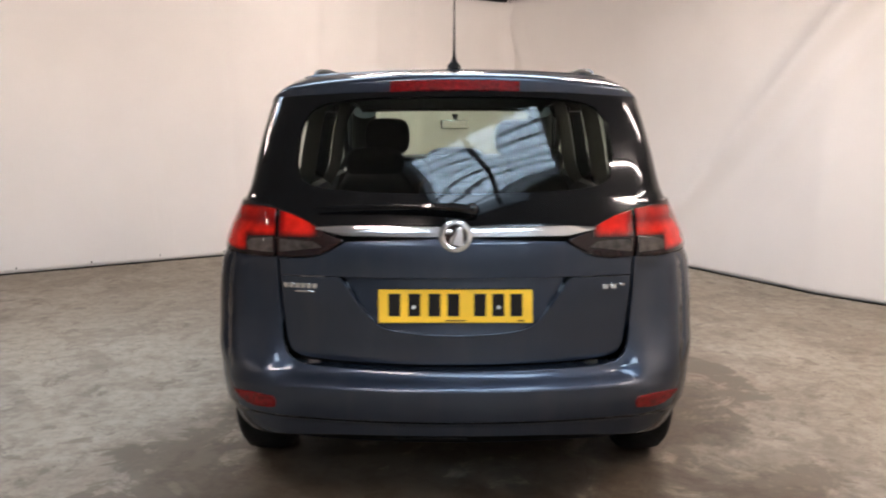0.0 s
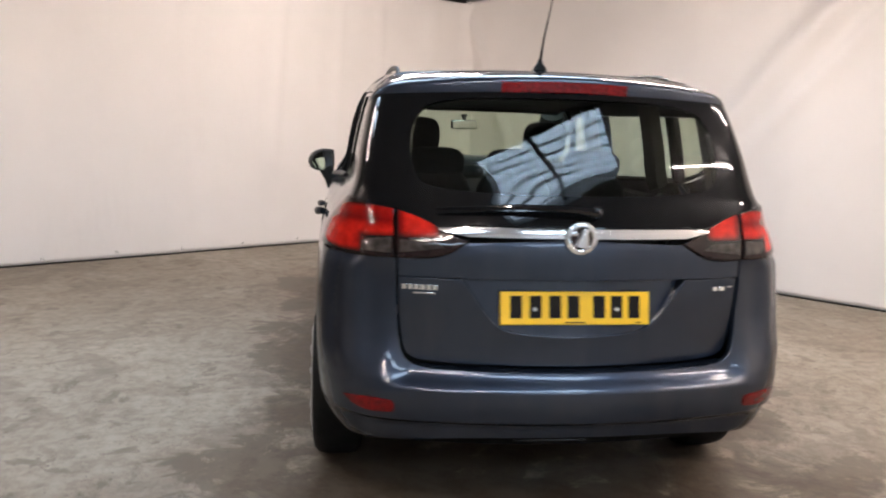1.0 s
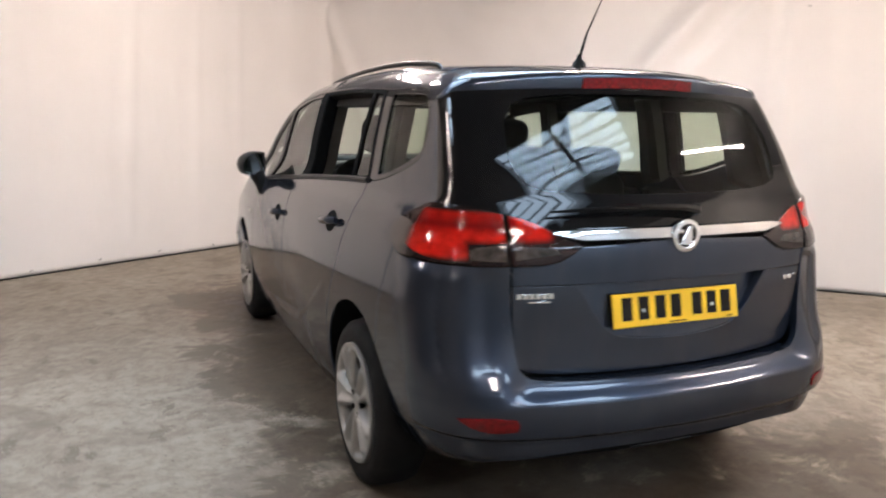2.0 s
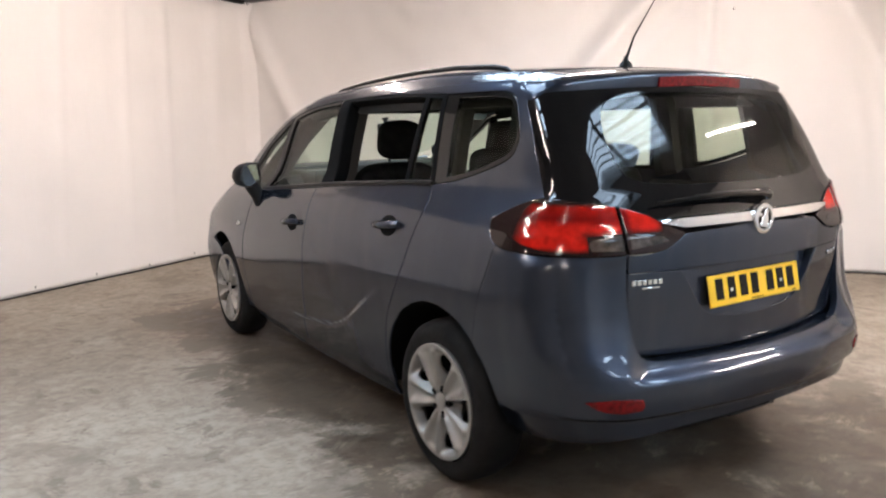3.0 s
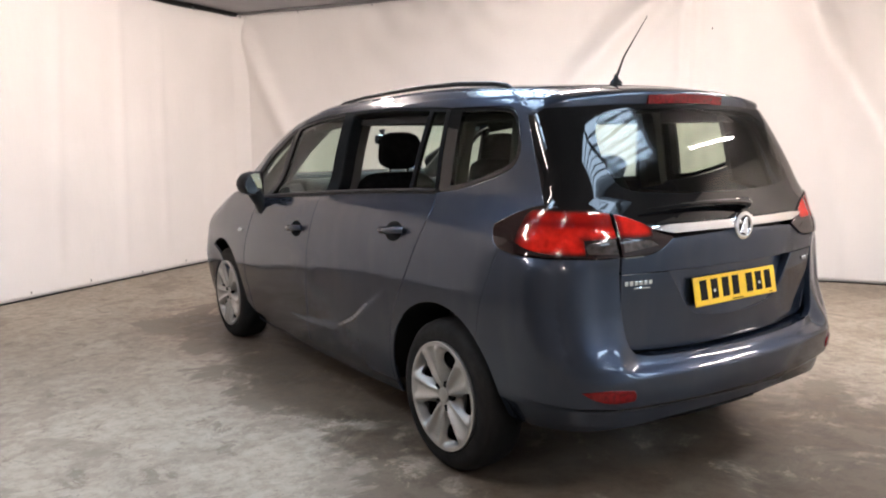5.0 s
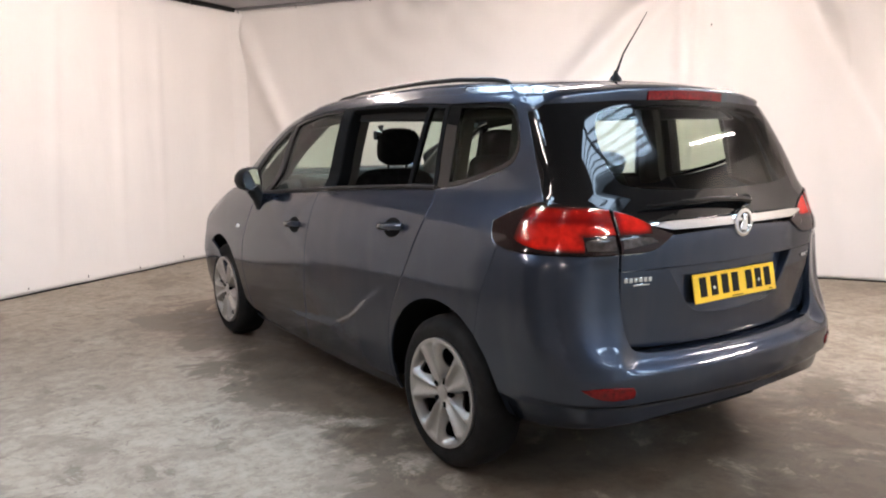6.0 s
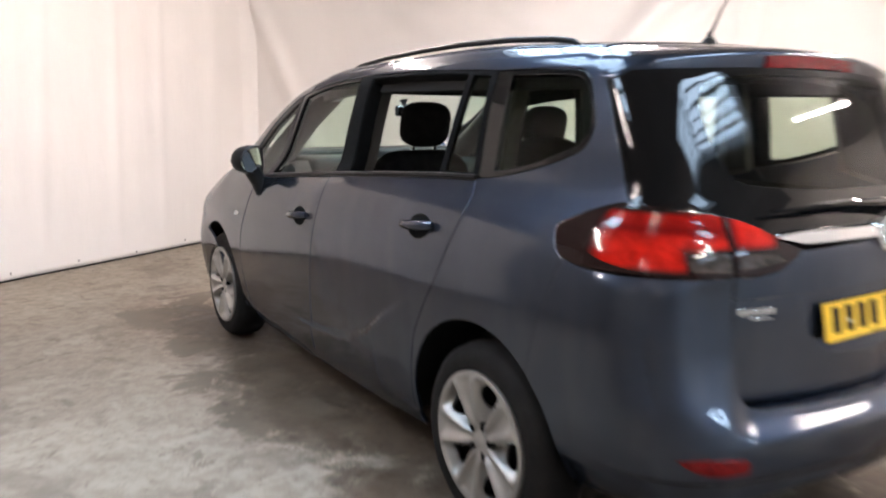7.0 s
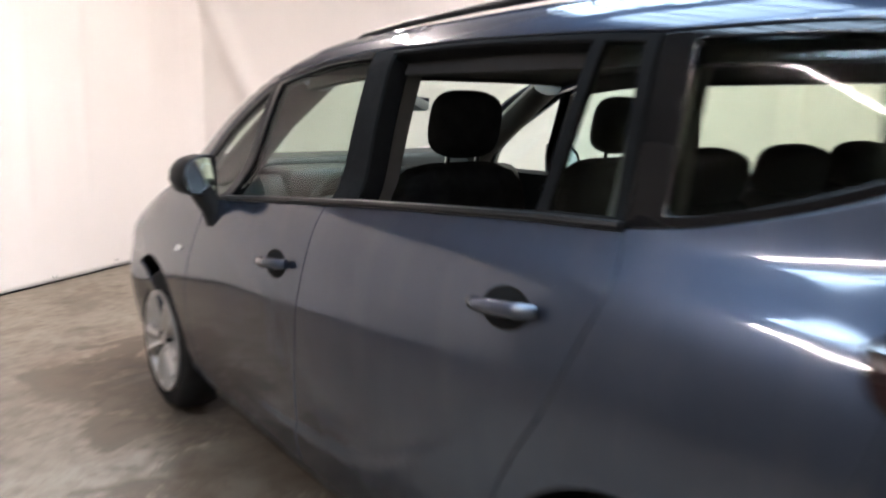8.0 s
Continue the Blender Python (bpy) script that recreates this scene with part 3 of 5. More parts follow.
LONG, SHORT = 11.0, 11.5
SIDE, JOG = 9.05, 4.85
nx = ny = 60
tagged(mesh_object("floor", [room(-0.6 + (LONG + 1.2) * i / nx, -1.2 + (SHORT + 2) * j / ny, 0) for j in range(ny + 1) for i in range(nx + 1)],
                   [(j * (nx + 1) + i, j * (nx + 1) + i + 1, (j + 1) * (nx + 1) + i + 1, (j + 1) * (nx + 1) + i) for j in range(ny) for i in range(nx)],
                   CONCRETE), "worn grey concrete floor with damp brown stains and painted shade under the car", "floor", kind="structure")
slab("wall_long", [room(-0.5, -0.35, 0), room(LONG, -0.35, 0), room(LONG, -0.35, CEIL + 0.3), room(-0.5, -0.35, CEIL + 0.3)], 0.2, ENTRYPAINT, "dark grey painted wall behind the long white sheet")
slab("wall_short", [room(-0.8, -0.5, 0), room(-0.8, SHORT, 0), room(-0.8, SHORT, CEIL + 0.3), room(-0.8, -0.5, CEIL + 0.3)], 0.2, BAREWALL, "grey painted wall behind the short white sheet")
slab("wall_side", [room(-0.8, SIDE, 0), room(JOG, SIDE, 0), room(JOG, SIDE, CEIL + 0.3), room(-0.8, SIDE, CEIL + 0.3)], 0.2, SIDEPAINT, "plain light grey painted wall of the bay")
slab("wall_return", [room(JOG, SIDE + 0.2, 0), room(JOG, SHORT, 0), room(JOG, SHORT, CEIL + 0.3), room(JOG, SIDE + 0.2, CEIL + 0.3)], 0.2, BAREWALL, "plain grey return wall of the bay")
slab("wall_back", [room(JOG, SHORT, 0), room(LONG, SHORT, 0), room(LONG, SHORT, CEIL + 0.3), room(JOG, SHORT, CEIL + 0.3)], 0.2, BAREWALL, "plain grey painted wall of the bay")
slab("wall_entry", [room(LONG, -0.5, 0), room(LONG, SHORT, 0), room(LONG, SHORT, CEIL + 0.3), room(LONG, -0.5, CEIL + 0.3)], 0.2, ENTRYPAINT, "plain dark grey painted wall at the entry end")


def ceiling():
    """The ceiling slab, with the openings of the rooflights left through it."""
    us = sorted({-5.0, LONG + 4, *[u + s * w / 2 for u, v, w, d in SKYLIGHTS for s in (-1, 1)]})
    vs = sorted({-5.0, SHORT + 4, *[v + s * d / 2 for u, v, w, d in SKYLIGHTS for s in (-1, 1)]})
    verts, faces = [], []
    for a, b in zip(us, us[1:]):
        for c, d in zip(vs, vs[1:]):
            if any(abs((a + b) / 2 - u) < w / 2 and abs((c + d) / 2 - v) < dd / 2 for u, v, w, dd in SKYLIGHTS):
                continue
            s = len(verts)
            for z in (CEIL, CEIL + 0.12):
                verts += [ROOM @ Vector(p) for p in ((a, c, z), (b, c, z), (b, d, z), (a, d, z))]
            faces += [(s + 3, s + 2, s + 1, s), (s + 4, s + 5, s + 6, s + 7)]
    return tagged(mesh_object("ceiling", verts, faces, CEILPAINT, smooth=False), "flat grey painted ceiling with rooflight openings", "ceiling", kind="structure")


ceiling()


def rooflight(u, v, wide, deep):
    """An upstand round the opening, corrugation ribs and one cross bar under the daylight."""
    t = thing("rooflight", "rooflight of ribbed translucent sheet with a dark cross bar", "rooflight", "rooflights")
    t.matrix_world = ROOM @ Matrix.Translation((u, v, CEIL))
    for sx, sy, lx, ly in ((0, -1, wide + 0.08, 0.04), (0, 1, wide + 0.08, 0.04), (-1, 0, 0.04, deep), (1, 0, 0.04, deep)):
        part("upstand", block((lx, ly, 0.18), Matrix.Translation((sx * (wide / 2 + 0.02), sy * (deep / 2 + 0.02), 0.09)), 0.004), STEEL, t)
    n = 7
    for i in range(n):
        y = -deep / 2 + deep * (i + 0.5) / n
        w = 0.014 + 0.009 * ((i * 7) % 3)
        part("rib", block((wide, w, 0.02), Matrix.Translation((0, y, 0.12)), 0.003), STEEL, t)
    part("cross_bar", block((0.055, deep, 0.05), Matrix.Translation((0.03, 0, 0.08)), 0.006), TRIM, t)
    return t


for u, v, wide, deep in SKYLIGHTS:
    rooflight(u, v, wide, deep)


def tube_light(u, v, turn, length=1.5):
    """A batten with one lit tube under it, hung from the ceiling."""
    t = thing("tube_light", "lit fluorescent tube on a white ceiling batten", "tube light", "tube lights")
    t.matrix_world = Matrix.Translation(room(u, v, CEIL)) @ Matrix.Rotation(radians(turn), 4, "Z")
    part("batten", block((length, 0.07, 0.05), Matrix.Translation((0, 0, -0.025)), 0.006), WALLPAINT, t, "white steel batten")
    part("tube", tube([(-length / 2 + 0.03, 0, -0.075), (length / 2 - 0.03, 0, -0.075)], 0.019, 10), TUBE, t)
    for s in (-1, 1):
        part("lamp_holder", block((0.03, 0.04, 0.06), Matrix.Translation((s * (length / 2 - 0.015), 0, -0.07)), 0.004), WALLPAINT, t)
    return t


def spot(x, y):
    """Room coordinates of a place on the plan."""
    p = ROOM.inverted() @ Vector((x, y, 0))
    return p.x, p.y


TUBES = [(2.5, -1.42, 22), (-5.6, -2.6, 31), (-3.6, 1.13, 10), (-0.3, 3.2, 31), (1.5, 1.6, 31), (2.8, 0.0, 31), (-1.0, -3.3, 31)]
for x, y, turn in TUBES:
    tube_light(*spot(x, y), turn)


def drape(name, run, height, label, sway):
    """A hanging sheet along a plan curve run(s), with soft folds; sway(s, h) pushes it off the wall."""
    n, m = 360, 70
    verts = []
    for j in range(m + 1):
        h = j / m
        for i in range(n + 1):
            s = i / n
            p, q = run(s), run(min(1, s + 0.002) if s < 1 else s)
            if s == 1:
                p, q = run(0.998), run(1.0)
                p = q
                q = run(1.0) + (run(1.0) - run(0.998))
            d = (q - p).normalized()
            out = Vector((-d.y, d.x, 0))
            verts.append(p + out * sway(s, h) + Vector((0, 0, 0.012 + (height - 0.012) * h)))
    faces = [(j * (n + 1) + i, j * (n + 1) + i + 1, (j + 1) * (n + 1) + i + 1, (j + 1) * (n + 1) + i) for j in range(m) for i in range(n)]
    ob = mesh_object(name, verts, faces, SHEET)
    mod = ob.modifiers.new("thickness", "SOLIDIFY")
    mod.thickness = 0.002
    return tagged(ob, label, "sheet")


def foot_strip(sheet, run, sway):
    """A narrow dark strip along a sheet's foot, a little proud of it."""
    n = 160
    verts, faces = [], []
    for i in range(n + 1):
        s = min(0.997, i / n)
        p, q = run(s), run(s + 0.002)
        d = (q - p).normalized()
        out = Vector((-d.y, d.x, 0))
        k = sway(s, 0.01)
        near = 1 if k >= 0 else -1
        for z in (0.001, 0.014):
            verts.append(p + out * (k + near * 0.006) + Vector((0, 0, z)))
    faces = [(2 * i, 2 * i + 1, 2 * i + 3, 2 * i + 2) for i in range(n)]
    ob = mesh_object("foot_strip", verts, faces, ROUGHBLACK, sheet)
    mod = ob.modifiers.new("thickness", "SOLIDIFY")
    mod.thickness = 0.003
    return ob


def fold(s, h, s0, lean, width, size, h0=0.0, h1=1.0):
    """One soft crease: at s0 at the floor, leaning by lean to the top."""
    fade = min(1, max(0, (h - h0) / 0.15 + 0.3)) * min(1, max(0, (h1 - h) / 0.15 + 0.3))
    return size * fade * math.exp(-((s - s0 - lean * h) / width) ** 2)


def sway_long(s, h):
    s = 0.61 * s
    w = 0.011 * math.sin(31 * s + 2.2 * math.sin(7 * s)) + 0.004 * math.sin(83 * s + 3 * h)
    w += fold(s, h, 0.143, -0.006, 0.007, 0.014) + fold(s, h, 0.202, -0.012, 0.007, 0.018) + fold(s, h, 0.283, -0.022, 0.008, 0.02) + fold(s, h, 0.07, -0.01, 0.012, 0.015)
    w += fold(s, h, 0.42, 0.05, 0.03, 0.035) + fold(s, h, 0.58, 0.12, 0.02, 0.03, 0, 0.5) + fold(s, h, 0.36, 0.01, 0.01, 0.018)
    return (w * (0.4 + 0.6 * h) + 0.02) * min(1, s / 0.012)


def sway_short(s, h):
    w = 0.014 * math.sin(27 * s + 2 * math.sin(5 * s)) + 0.008 * math.sin(71 * s + 4 * h)
    w += fold(s, h, 0.14, -0.14, 0.012, 0.09) + fold(s, h, 0.239, 0.273, 0.016, 0.13) - fold(s, h, 0.205, 0.273, 0.02, 0.05) + fold(s, h, 0.29, 0.26, 0.012, 0.05, 0.3)
    w += fold(s, h, 0.519, 0.003, 0.006, 0.05, 0.3) + fold(s, h, 0.533, 0.004, 0.006, 0.06, 0.2) + fold(s, h, 0.58, -0.02, 0.012, 0.05)
    w += fold(s, h, 0.777, -0.165, 0.016, 0.14) - fold(s, h, 0.81, -0.165, 0.018, 0.06) + fold(s, h, 0.43, 0.03, 0.014, 0.03) + fold(s, h, 0.68, -0.05, 0.01, 0.05)
    for c in (0.25, 0.36):
        d = math.hypot((s - c) * 10.2, (h - 1) * 3.0)
        w += 0.03 * math.cos(2 * math.pi * d / 0.36) * math.exp(-d / 0.45)
    return -(w * (0.4 + 0.6 * h) + 0.02 + 0.25 * max(0, 0.12 - h) * max(0, s - 0.4)) * min(1, s / 0.012)


def run_long(s):
    u = 0.01 + s * 6.1
    return room(u, 0.07 + 0.15 * max(0, 1 - u / 0.2) ** 2, 0)


SHORT_RUN = [room(0, 0.05), Vector((3.08, 3.03, 0)), Vector((4.6, 1.3, 0)), Vector((6.3, -1.6, 0))]


def run_short(s):
    lens = [(b - a).length for a, b in zip(SHORT_RUN, SHORT_RUN[1:])]
    d = s * sum(lens)
    for (a, b), ln in zip(zip(SHORT_RUN, SHORT_RUN[1:]), lens):
        if d <= ln + 1e-9:
            return a.lerp(b, d / ln)
        d -= ln
    return SHORT_RUN[-1].copy()


sheet_long = drape("backdrop_sheet_long", run_long, CEIL - 0.03, "white plastic sheet hung along the long wall, lightly creased", sway_long)
sheet_short = drape("backdrop_sheet_short", run_short, CEIL - 0.03, "white plastic sheet hung across the end wall in soft diagonal folds", sway_short)
foot_strip(sheet_long, run_long, sway_long)
foot_strip(sheet_short, run_short, sway_short)


# edge batten under the ceiling, pegs at the sheet's foot, sheet hooks
bm = block((4.2, 0.05, 0.05), Matrix.Translation(room(2.1, 0.1, CEIL - 0.03)) @ Matrix.Rotation(radians(30.9), 4, "Z"), 0.006)
tagged(part("trim", bm, TRIM), "dark steel batten along the ceiling's edge", "trim", kind="structure")
bm = block((0.05, 4.5, 0.03), Matrix.Translation(room(0.06, 2.3, CEIL - 0.016)) @ Matrix.Rotation(radians(30.9), 4, "Z"), 0.005)
tagged(part("trim", bm, STEEL), "grey steel batten along the ceiling's edge", "trim", kind="structure")


def eyelet(p, sheet, size=1.0):
    """A dark ring with its peg at the foot of a sheet."""
    bm = tube([(0, 0, -0.002), (0, 0, 0.022), (0.006, 0, 0.03)], [0.009, 0.008, 0.006], 8)
    bmesh.ops.transform(bm, matrix=Matrix.Translation(p) @ Matrix.Scale(size, 4), verts=bm.verts)
    return part("eyelet", bm, ROUGHBLACK, sheet, "dark eyelet peg at the sheet foot")


for k in range(9):
    s = (0.49 + 0.66 * k) / 6.1
    eyelet(run_long(s) + room(0, sway_long(s, 0.03) + 0.004) - room(0, 0) + Vector((0, 0, 0.05 + 0.012 * math.sin(2.3 * k))), sheet_long, 0.6)


mark = run_short(0.551)
eyelet(mark + Vector((-0.1, -0.05, 2.42)), sheet_short, 0.6)


def sheet_hook(p):
    bm = tube([(0, 0, 0.03), (0.004, 0, 0.0), (0.012, 0, -0.012), (0.02, 0, -0.004)], 0.005, 6)
    ob = part("sheet_hook", bm, STEEL)
    ob.matrix_world = Matrix.Translation(p)
    return tagged(ob, "small steel hook holding the white sheet up", "hook", "sheet hooks")


for v in (0.15, 1.0, 2.0, 3.0):
    sheet_hook(room(0.09, v, CEIL - 0.05))
for u in (0.9, 1.9, 2.9):
    sheet_hook(room(u, 0.16, CEIL - 0.07))


# ---- the car ----
car = thing("car", "dark blue-grey metallic people carrier with a rear side window lowered", "car")

# lines shared by neighbouring panels (length, height)
WIN_TOP = [(0.19, 1.553), (0.345, 1.562), (0.7, 1.572), (1.065, 1.57), (1.3, 1.562), (1.55, 1.54), (1.74, 1.508), (1.86, 1.478)]
BELT = [(2.12, 1.06), (1.95, 1.073), (1.6, 1.101), (1.262, 1.126), (1.1, 1.138), (0.75, 1.16), (0.42, 1.178), (0.19, 1.186)]
ARCH_R = arc(0.035, 0.325, 0.4, -8, 188, 15)
ARCH_F = arc(2.84, 0.325, 0.4, -8, 188, 15)
SEAM_REAR = [(0.19, 1.186), (0.165, 1.09), (0.205, 0.96), (0.27, 0.82), (0.335, 0.72), (0.4, 0.6), (0.434, 0.48), (0.457, 0.36), (0.46, 0.27)]
SEAM_MID = [(1.262, 1.126), (1.28, 0.955), (1.312, 0.8), (1.335, 0.62), (1.37, 0.42), (1.385, 0.27)]
SEAM_FRONT = [(2.12, 1.06), (2.17, 0.96), (2.25, 0.83), (2.33, 0.7), (2.355, 0.55), (2.33, 0.4), (2.3, 0.27)]


def c(p):
    return (p[0], p[1], 1)


def corners(line):
    """A line whose two ends are corners."""
    return [c(line[0]), *line[1:-1], c(line[-1])]


def roof_edge(y):
    return 0.6 + 0.075 * min(1, max(0, (y - 1.5) / 0.9))


def edge_z(y):
    return float(on_top(roof_edge(y), y))


DPILLAR = [(-0.33, 1.506), (-0.37, 1.43), (-0.442, 1.281), (-0.502, 1.172)]
LAMP_TOP = [(-0.502, 1.172), (-0.42, 1.151), (-0.345, 1.12), (-0.286, 1.087)]
LAMP_LOW = [(-0.286, 1.087), (-0.297, 1.05), (-0.315, 1.02), (-0.345, 1.0)]
BUMPER_SEAM = [(-0.345, 1.0), (-0.318, 0.9), (-0.275, 0.79), ARCH_R[10]]

QUARTER_LOW = [(0.19, 1.186), (0.1, 1.196), (0.02, 1.209), (-0.137, 1.248), (-0.26, 1.29), (-0.305, 1.325), (-0.318, 1.38), (-0.295, 1.45), (-0.262, 1.51), (-0.215, 1.54), (-0.1, 1.55), (0.19, 1.553)]


def car_side(sign):
    sh = side_of(sign)
    mid = dict(centre=(0, 1.2, 0.7))
    # doors
    door = panel("front_door", outline([*corners(BELT[:4]), *SEAM_MID[1:-1], c(SEAM_MID[-1]), c(SEAM_FRONT[-1]), *SEAM_FRONT[-2:0:-1]]), sh, PAINT, car, step=0.02, **mid)
    rdoor = panel("rear_door", outline([*corners(BELT[3:]), *SEAM_REAR[1:-1], c(SEAM_REAR[-1]), c(SEAM_MID[-1]), *SEAM_MID[-2:0:-1]]), sh, PAINT, car, step=0.02, **mid)
    # outer side frame: pillar behind the doors, edge of the roof, windscreen pillar
    top = [(y, edge_z(y)) for y in (2.55, 2.3, 2.0, 1.7, 1.4, 1.0, 0.6, 0.2, -0.1, -0.2)]
    frame_loop = [c((0.19, 1.553)), *WIN_TOP[1:-1], c(WIN_TOP[-1]), (2.1, 1.36), (2.33, 1.215), c((2.5, 1.085)), c((2.6, 1.1)), *top[:-1], c(top[-1]), c((-0.3, 1.555)),
                  *DPILLAR[:-1], c(DPILLAR[-1]), *LAMP_TOP[1:-1], c(LAMP_TOP[-1]), *LAMP_LOW[1:-1], c(LAMP_LOW[-1]), *BUMPER_SEAM[1:-1], c(ARCH_R[10]),
                  *ARCH_R[9:0:-1], c(ARCH_R[0]), c((0.46, 0.27)), *SEAM_REAR[-2:0:-1], c(SEAM_REAR[0]), *QUARTER_LOW[1:-1]]
    panel("side_panel", outline(frame_loop), sh, PAINT, car, step=0.035, **mid)
    # sill
    panel("sill", outline([c((2.3, 0.27)), c((0.46, 0.27)), c((0.45, 0.2)), c((2.34, 0.2))]), sh, PAINT, car, lift=-0.006, **mid)
    # front wing
    wing = [c(SEAM_FRONT[0]), *SEAM_FRONT[1:-1], c(SEAM_FRONT[-1]), c((2.4, 0.27)), *ARCH_F[::-1][:-1], c(ARCH_F[0]), c((3.29, 0.28)), (3.33, 0.5), c((3.36, 0.7)), c((3.36, 0.84)), (3.2, 0.9), (2.9, 0.985), c((2.62, 1.075)), c((2.5, 1.085))]
    panel("front_wing", outline(wing), sh, PAINT, car, **mid)
    panel("side_repeater", outline([c((2.43, 0.818)), (2.4, 0.845), c((2.355, 0.84)), (2.38, 0.82)], 0.01), sh, WHITELENS, car, gap=0, lift=0.008, step=0.02, label="small clear lens of the side repeater", **mid)
    # window frames and panes
    front_glass = [c((1.945, 1.09)), c((1.255, 1.143)), c((1.2, 1.546)), (1.42, 1.537), (1.6, 1.513), c((1.755, 1.482))]
    f_loop = [c(BELT[1]), *BELT[2:3], c(BELT[3]), c((1.195, 1.568)), (1.3, 1.562), (1.55, 1.54), c((1.79, 1.495))]
    panel("front_window_frame", outline(f_loop), sh, FILM, door, [outline(front_glass)], lift=-0.002, depth=0.03, **mid)
    panel("front_window", outline(front_glass), sh, SIDEGLASS, door, gap=-0.004, lift=-0.012, depth=0.004, drop=0, **mid)
    tri_glass = [c((2.02, 1.085)), c((1.835, 1.458)), c((2.14, 1.308)), (2.33, 1.18), c((2.42, 1.09))]
    t_loop = [c((1.95, 1.073)), c((1.79, 1.495)), c((1.86, 1.478)), (2.1, 1.36), (2.33, 1.215), c((2.5, 1.085)), c((2.12, 1.06))]
    panel("front_quarter_frame", outline(t_loop), sh, TRIM, car, [outline(tri_glass)], lift=-0.002, depth=0.03, **mid)
    panel("front_quarter_window", outline(tri_glass), sh, SIDEGLASS, car, gap=-0.004, lift=-0.01, depth=0.004, drop=0, **mid)
    opening = [c((1.125, 1.156)), c((0.43, 1.196)), c((0.36, 1.545)), (0.7, 1.556), c((1.09, 1.553))]
    fixed = [c((0.395, 1.2)), c((0.225, 1.206)), c((0.228, 1.535)), c((0.325, 1.541))]
    r_loop = [c(BELT[3]), (1.1, 1.138), (0.75, 1.16), (0.42, 1.178), c(BELT[-1]), c((0.19, 1.553)), (0.345, 1.562), (0.7, 1.572), (1.065, 1.57), c((1.195, 1.568))]
    panel("rear_window_frame", outline(r_loop), sh, ROUGHBLACK, rdoor, [outline(opening), outline(fixed)], lift=-0.002, depth=0.018, **mid)
    edge_loop = [c((1.15, 1.15)), c((1.123, 1.156)), c((1.087, 1.555)), c((1.115, 1.562))]
    panel("door_frame", outline(edge_loop), sh, ROUGHBLACK, rdoor, lift=-0.006, depth=0.06, **mid)
    edge_loop = [c((1.09, 1.562)), c((1.09, 1.551)), (0.7, 1.554), c((0.36, 1.543)), c((0.36, 1.552)), (0.7, 1.565)]
    panel("door_frame", outline(edge_loop), sh, ROUGHBLACK, rdoor, lift=-0.006, depth=0.04, **mid)
    panel("fixed_rear_window", outline(fixed), sh, SIDEGLASS, rdoor, gap=-0.004, lift=-0.01, depth=0.004, drop=0, **mid)
    if sign > 0:
        panel("rear_window", outline(opening), sh, SIDEGLASS, rdoor, gap=-0.004, lift=-0.012, depth=0.004, drop=0, **mid)
    quarter_loop = outline([c(QUARTER_LOW[0]), *QUARTER_LOW[1:-1], c(QUARTER_LOW[-1])])
    quarter_glass = outline([c((0.105, 1.221)), (0.02, 1.232), (-0.13, 1.27), (-0.245, 1.31), (-0.284, 1.338), (-0.297, 1.38), (-0.277, 1.445), (-0.247, 1.495), (-0.207, 1.52), (-0.1, 1.53), c((0.105, 1.533))])
    panel("quarter_window_frame", quarter_loop, sh, PRINTEDGLASS, car, [quarter_glass], lift=-0.003, depth=0.02, **mid)
    panel("quarter_window", quarter_glass, sh, DARKGLASS, car, gap=-0.004, lift=-0.009, depth=0.004, drop=0, **mid)
    # belt moulding
    for owner, run in ((door, BELT[1:4]), (rdoor, BELT[3:])):
        pts = [(sign * (float(on_side(y, z)) + 0.002), y, z + 0.004) for y, z in run]
        part("belt_moulding", tube(pts, 0.011, 8), TRIM, owner)
    # handles
    for owner, y0, y1, z0, z1 in ((door, 1.37, 1.56, 0.934, 0.918), (rdoor, 0.305, 0.505, 1.014, 0.998)):
        ym, zm = (y0 + y1) / 2, (z0 + z1) / 2
        # flat black oval stands in for the shaded hollow behind the handle
        cup = [(ym + 0.072 * math.cos(a), zm - 0.006 + 0.045 * math.sin(a)) for a in (2 * math.pi * k / 20 for k in range(20))]
        panel("handle_cup_shade", np.array(cup), sh, ROUGHBLACK, owner, gap=0, lift=0.002, step=0.03, depth=0.004, drop=0.001, **mid)
        pts = []
        for k in range(9):
            s = k / 8
            y, z = y0 + (y1 - y0) * s, z0 + (z1 - z0) * s
            pts.append((sign * (float(on_side(y, z)) + 0.012 + 0.022 * math.sin(math.pi * s) ** 0.5), y, z))
        part("handle", tube(pts, [0.013, 0.0155, 0.016, 0.016, 0.016, 0.0155, 0.015, 0.014, 0.011], 10, flat=1.15), PAINT, owner)
    # door mirror
    foot = sign * float(on_side(2.06, 1.05))
    place = Matrix.Translation((sign * 0.948, 2.05, 1.152)) @ Matrix.Diagonal((sign, 1, 1, 1)) @ Matrix.Rotation(radians(-24), 4, "Z")
    shape = outline([c((-0.08, -0.066)), (-0.084, 0.0), c((-0.078, 0.074)), (-0.02, 0.08), (0.04, 0.064), (0.08, 0.026), (0.09, -0.012), (0.074, -0.05), (0.02, -0.068)], 0.03)
    rings = ((-0.02, 0.84, 0), (-0.034, 0.87, 0), (-0.038, 0.93, 0), (-0.034, 0.985, 0), (-0.015, 1, 0), (0.02, 0.97, 0.002), (0.048, 0.84, 0.006), (0.068, 0.62, 0.01), (0.078, 0.3, 0.012))
    bm = bmesh.new()
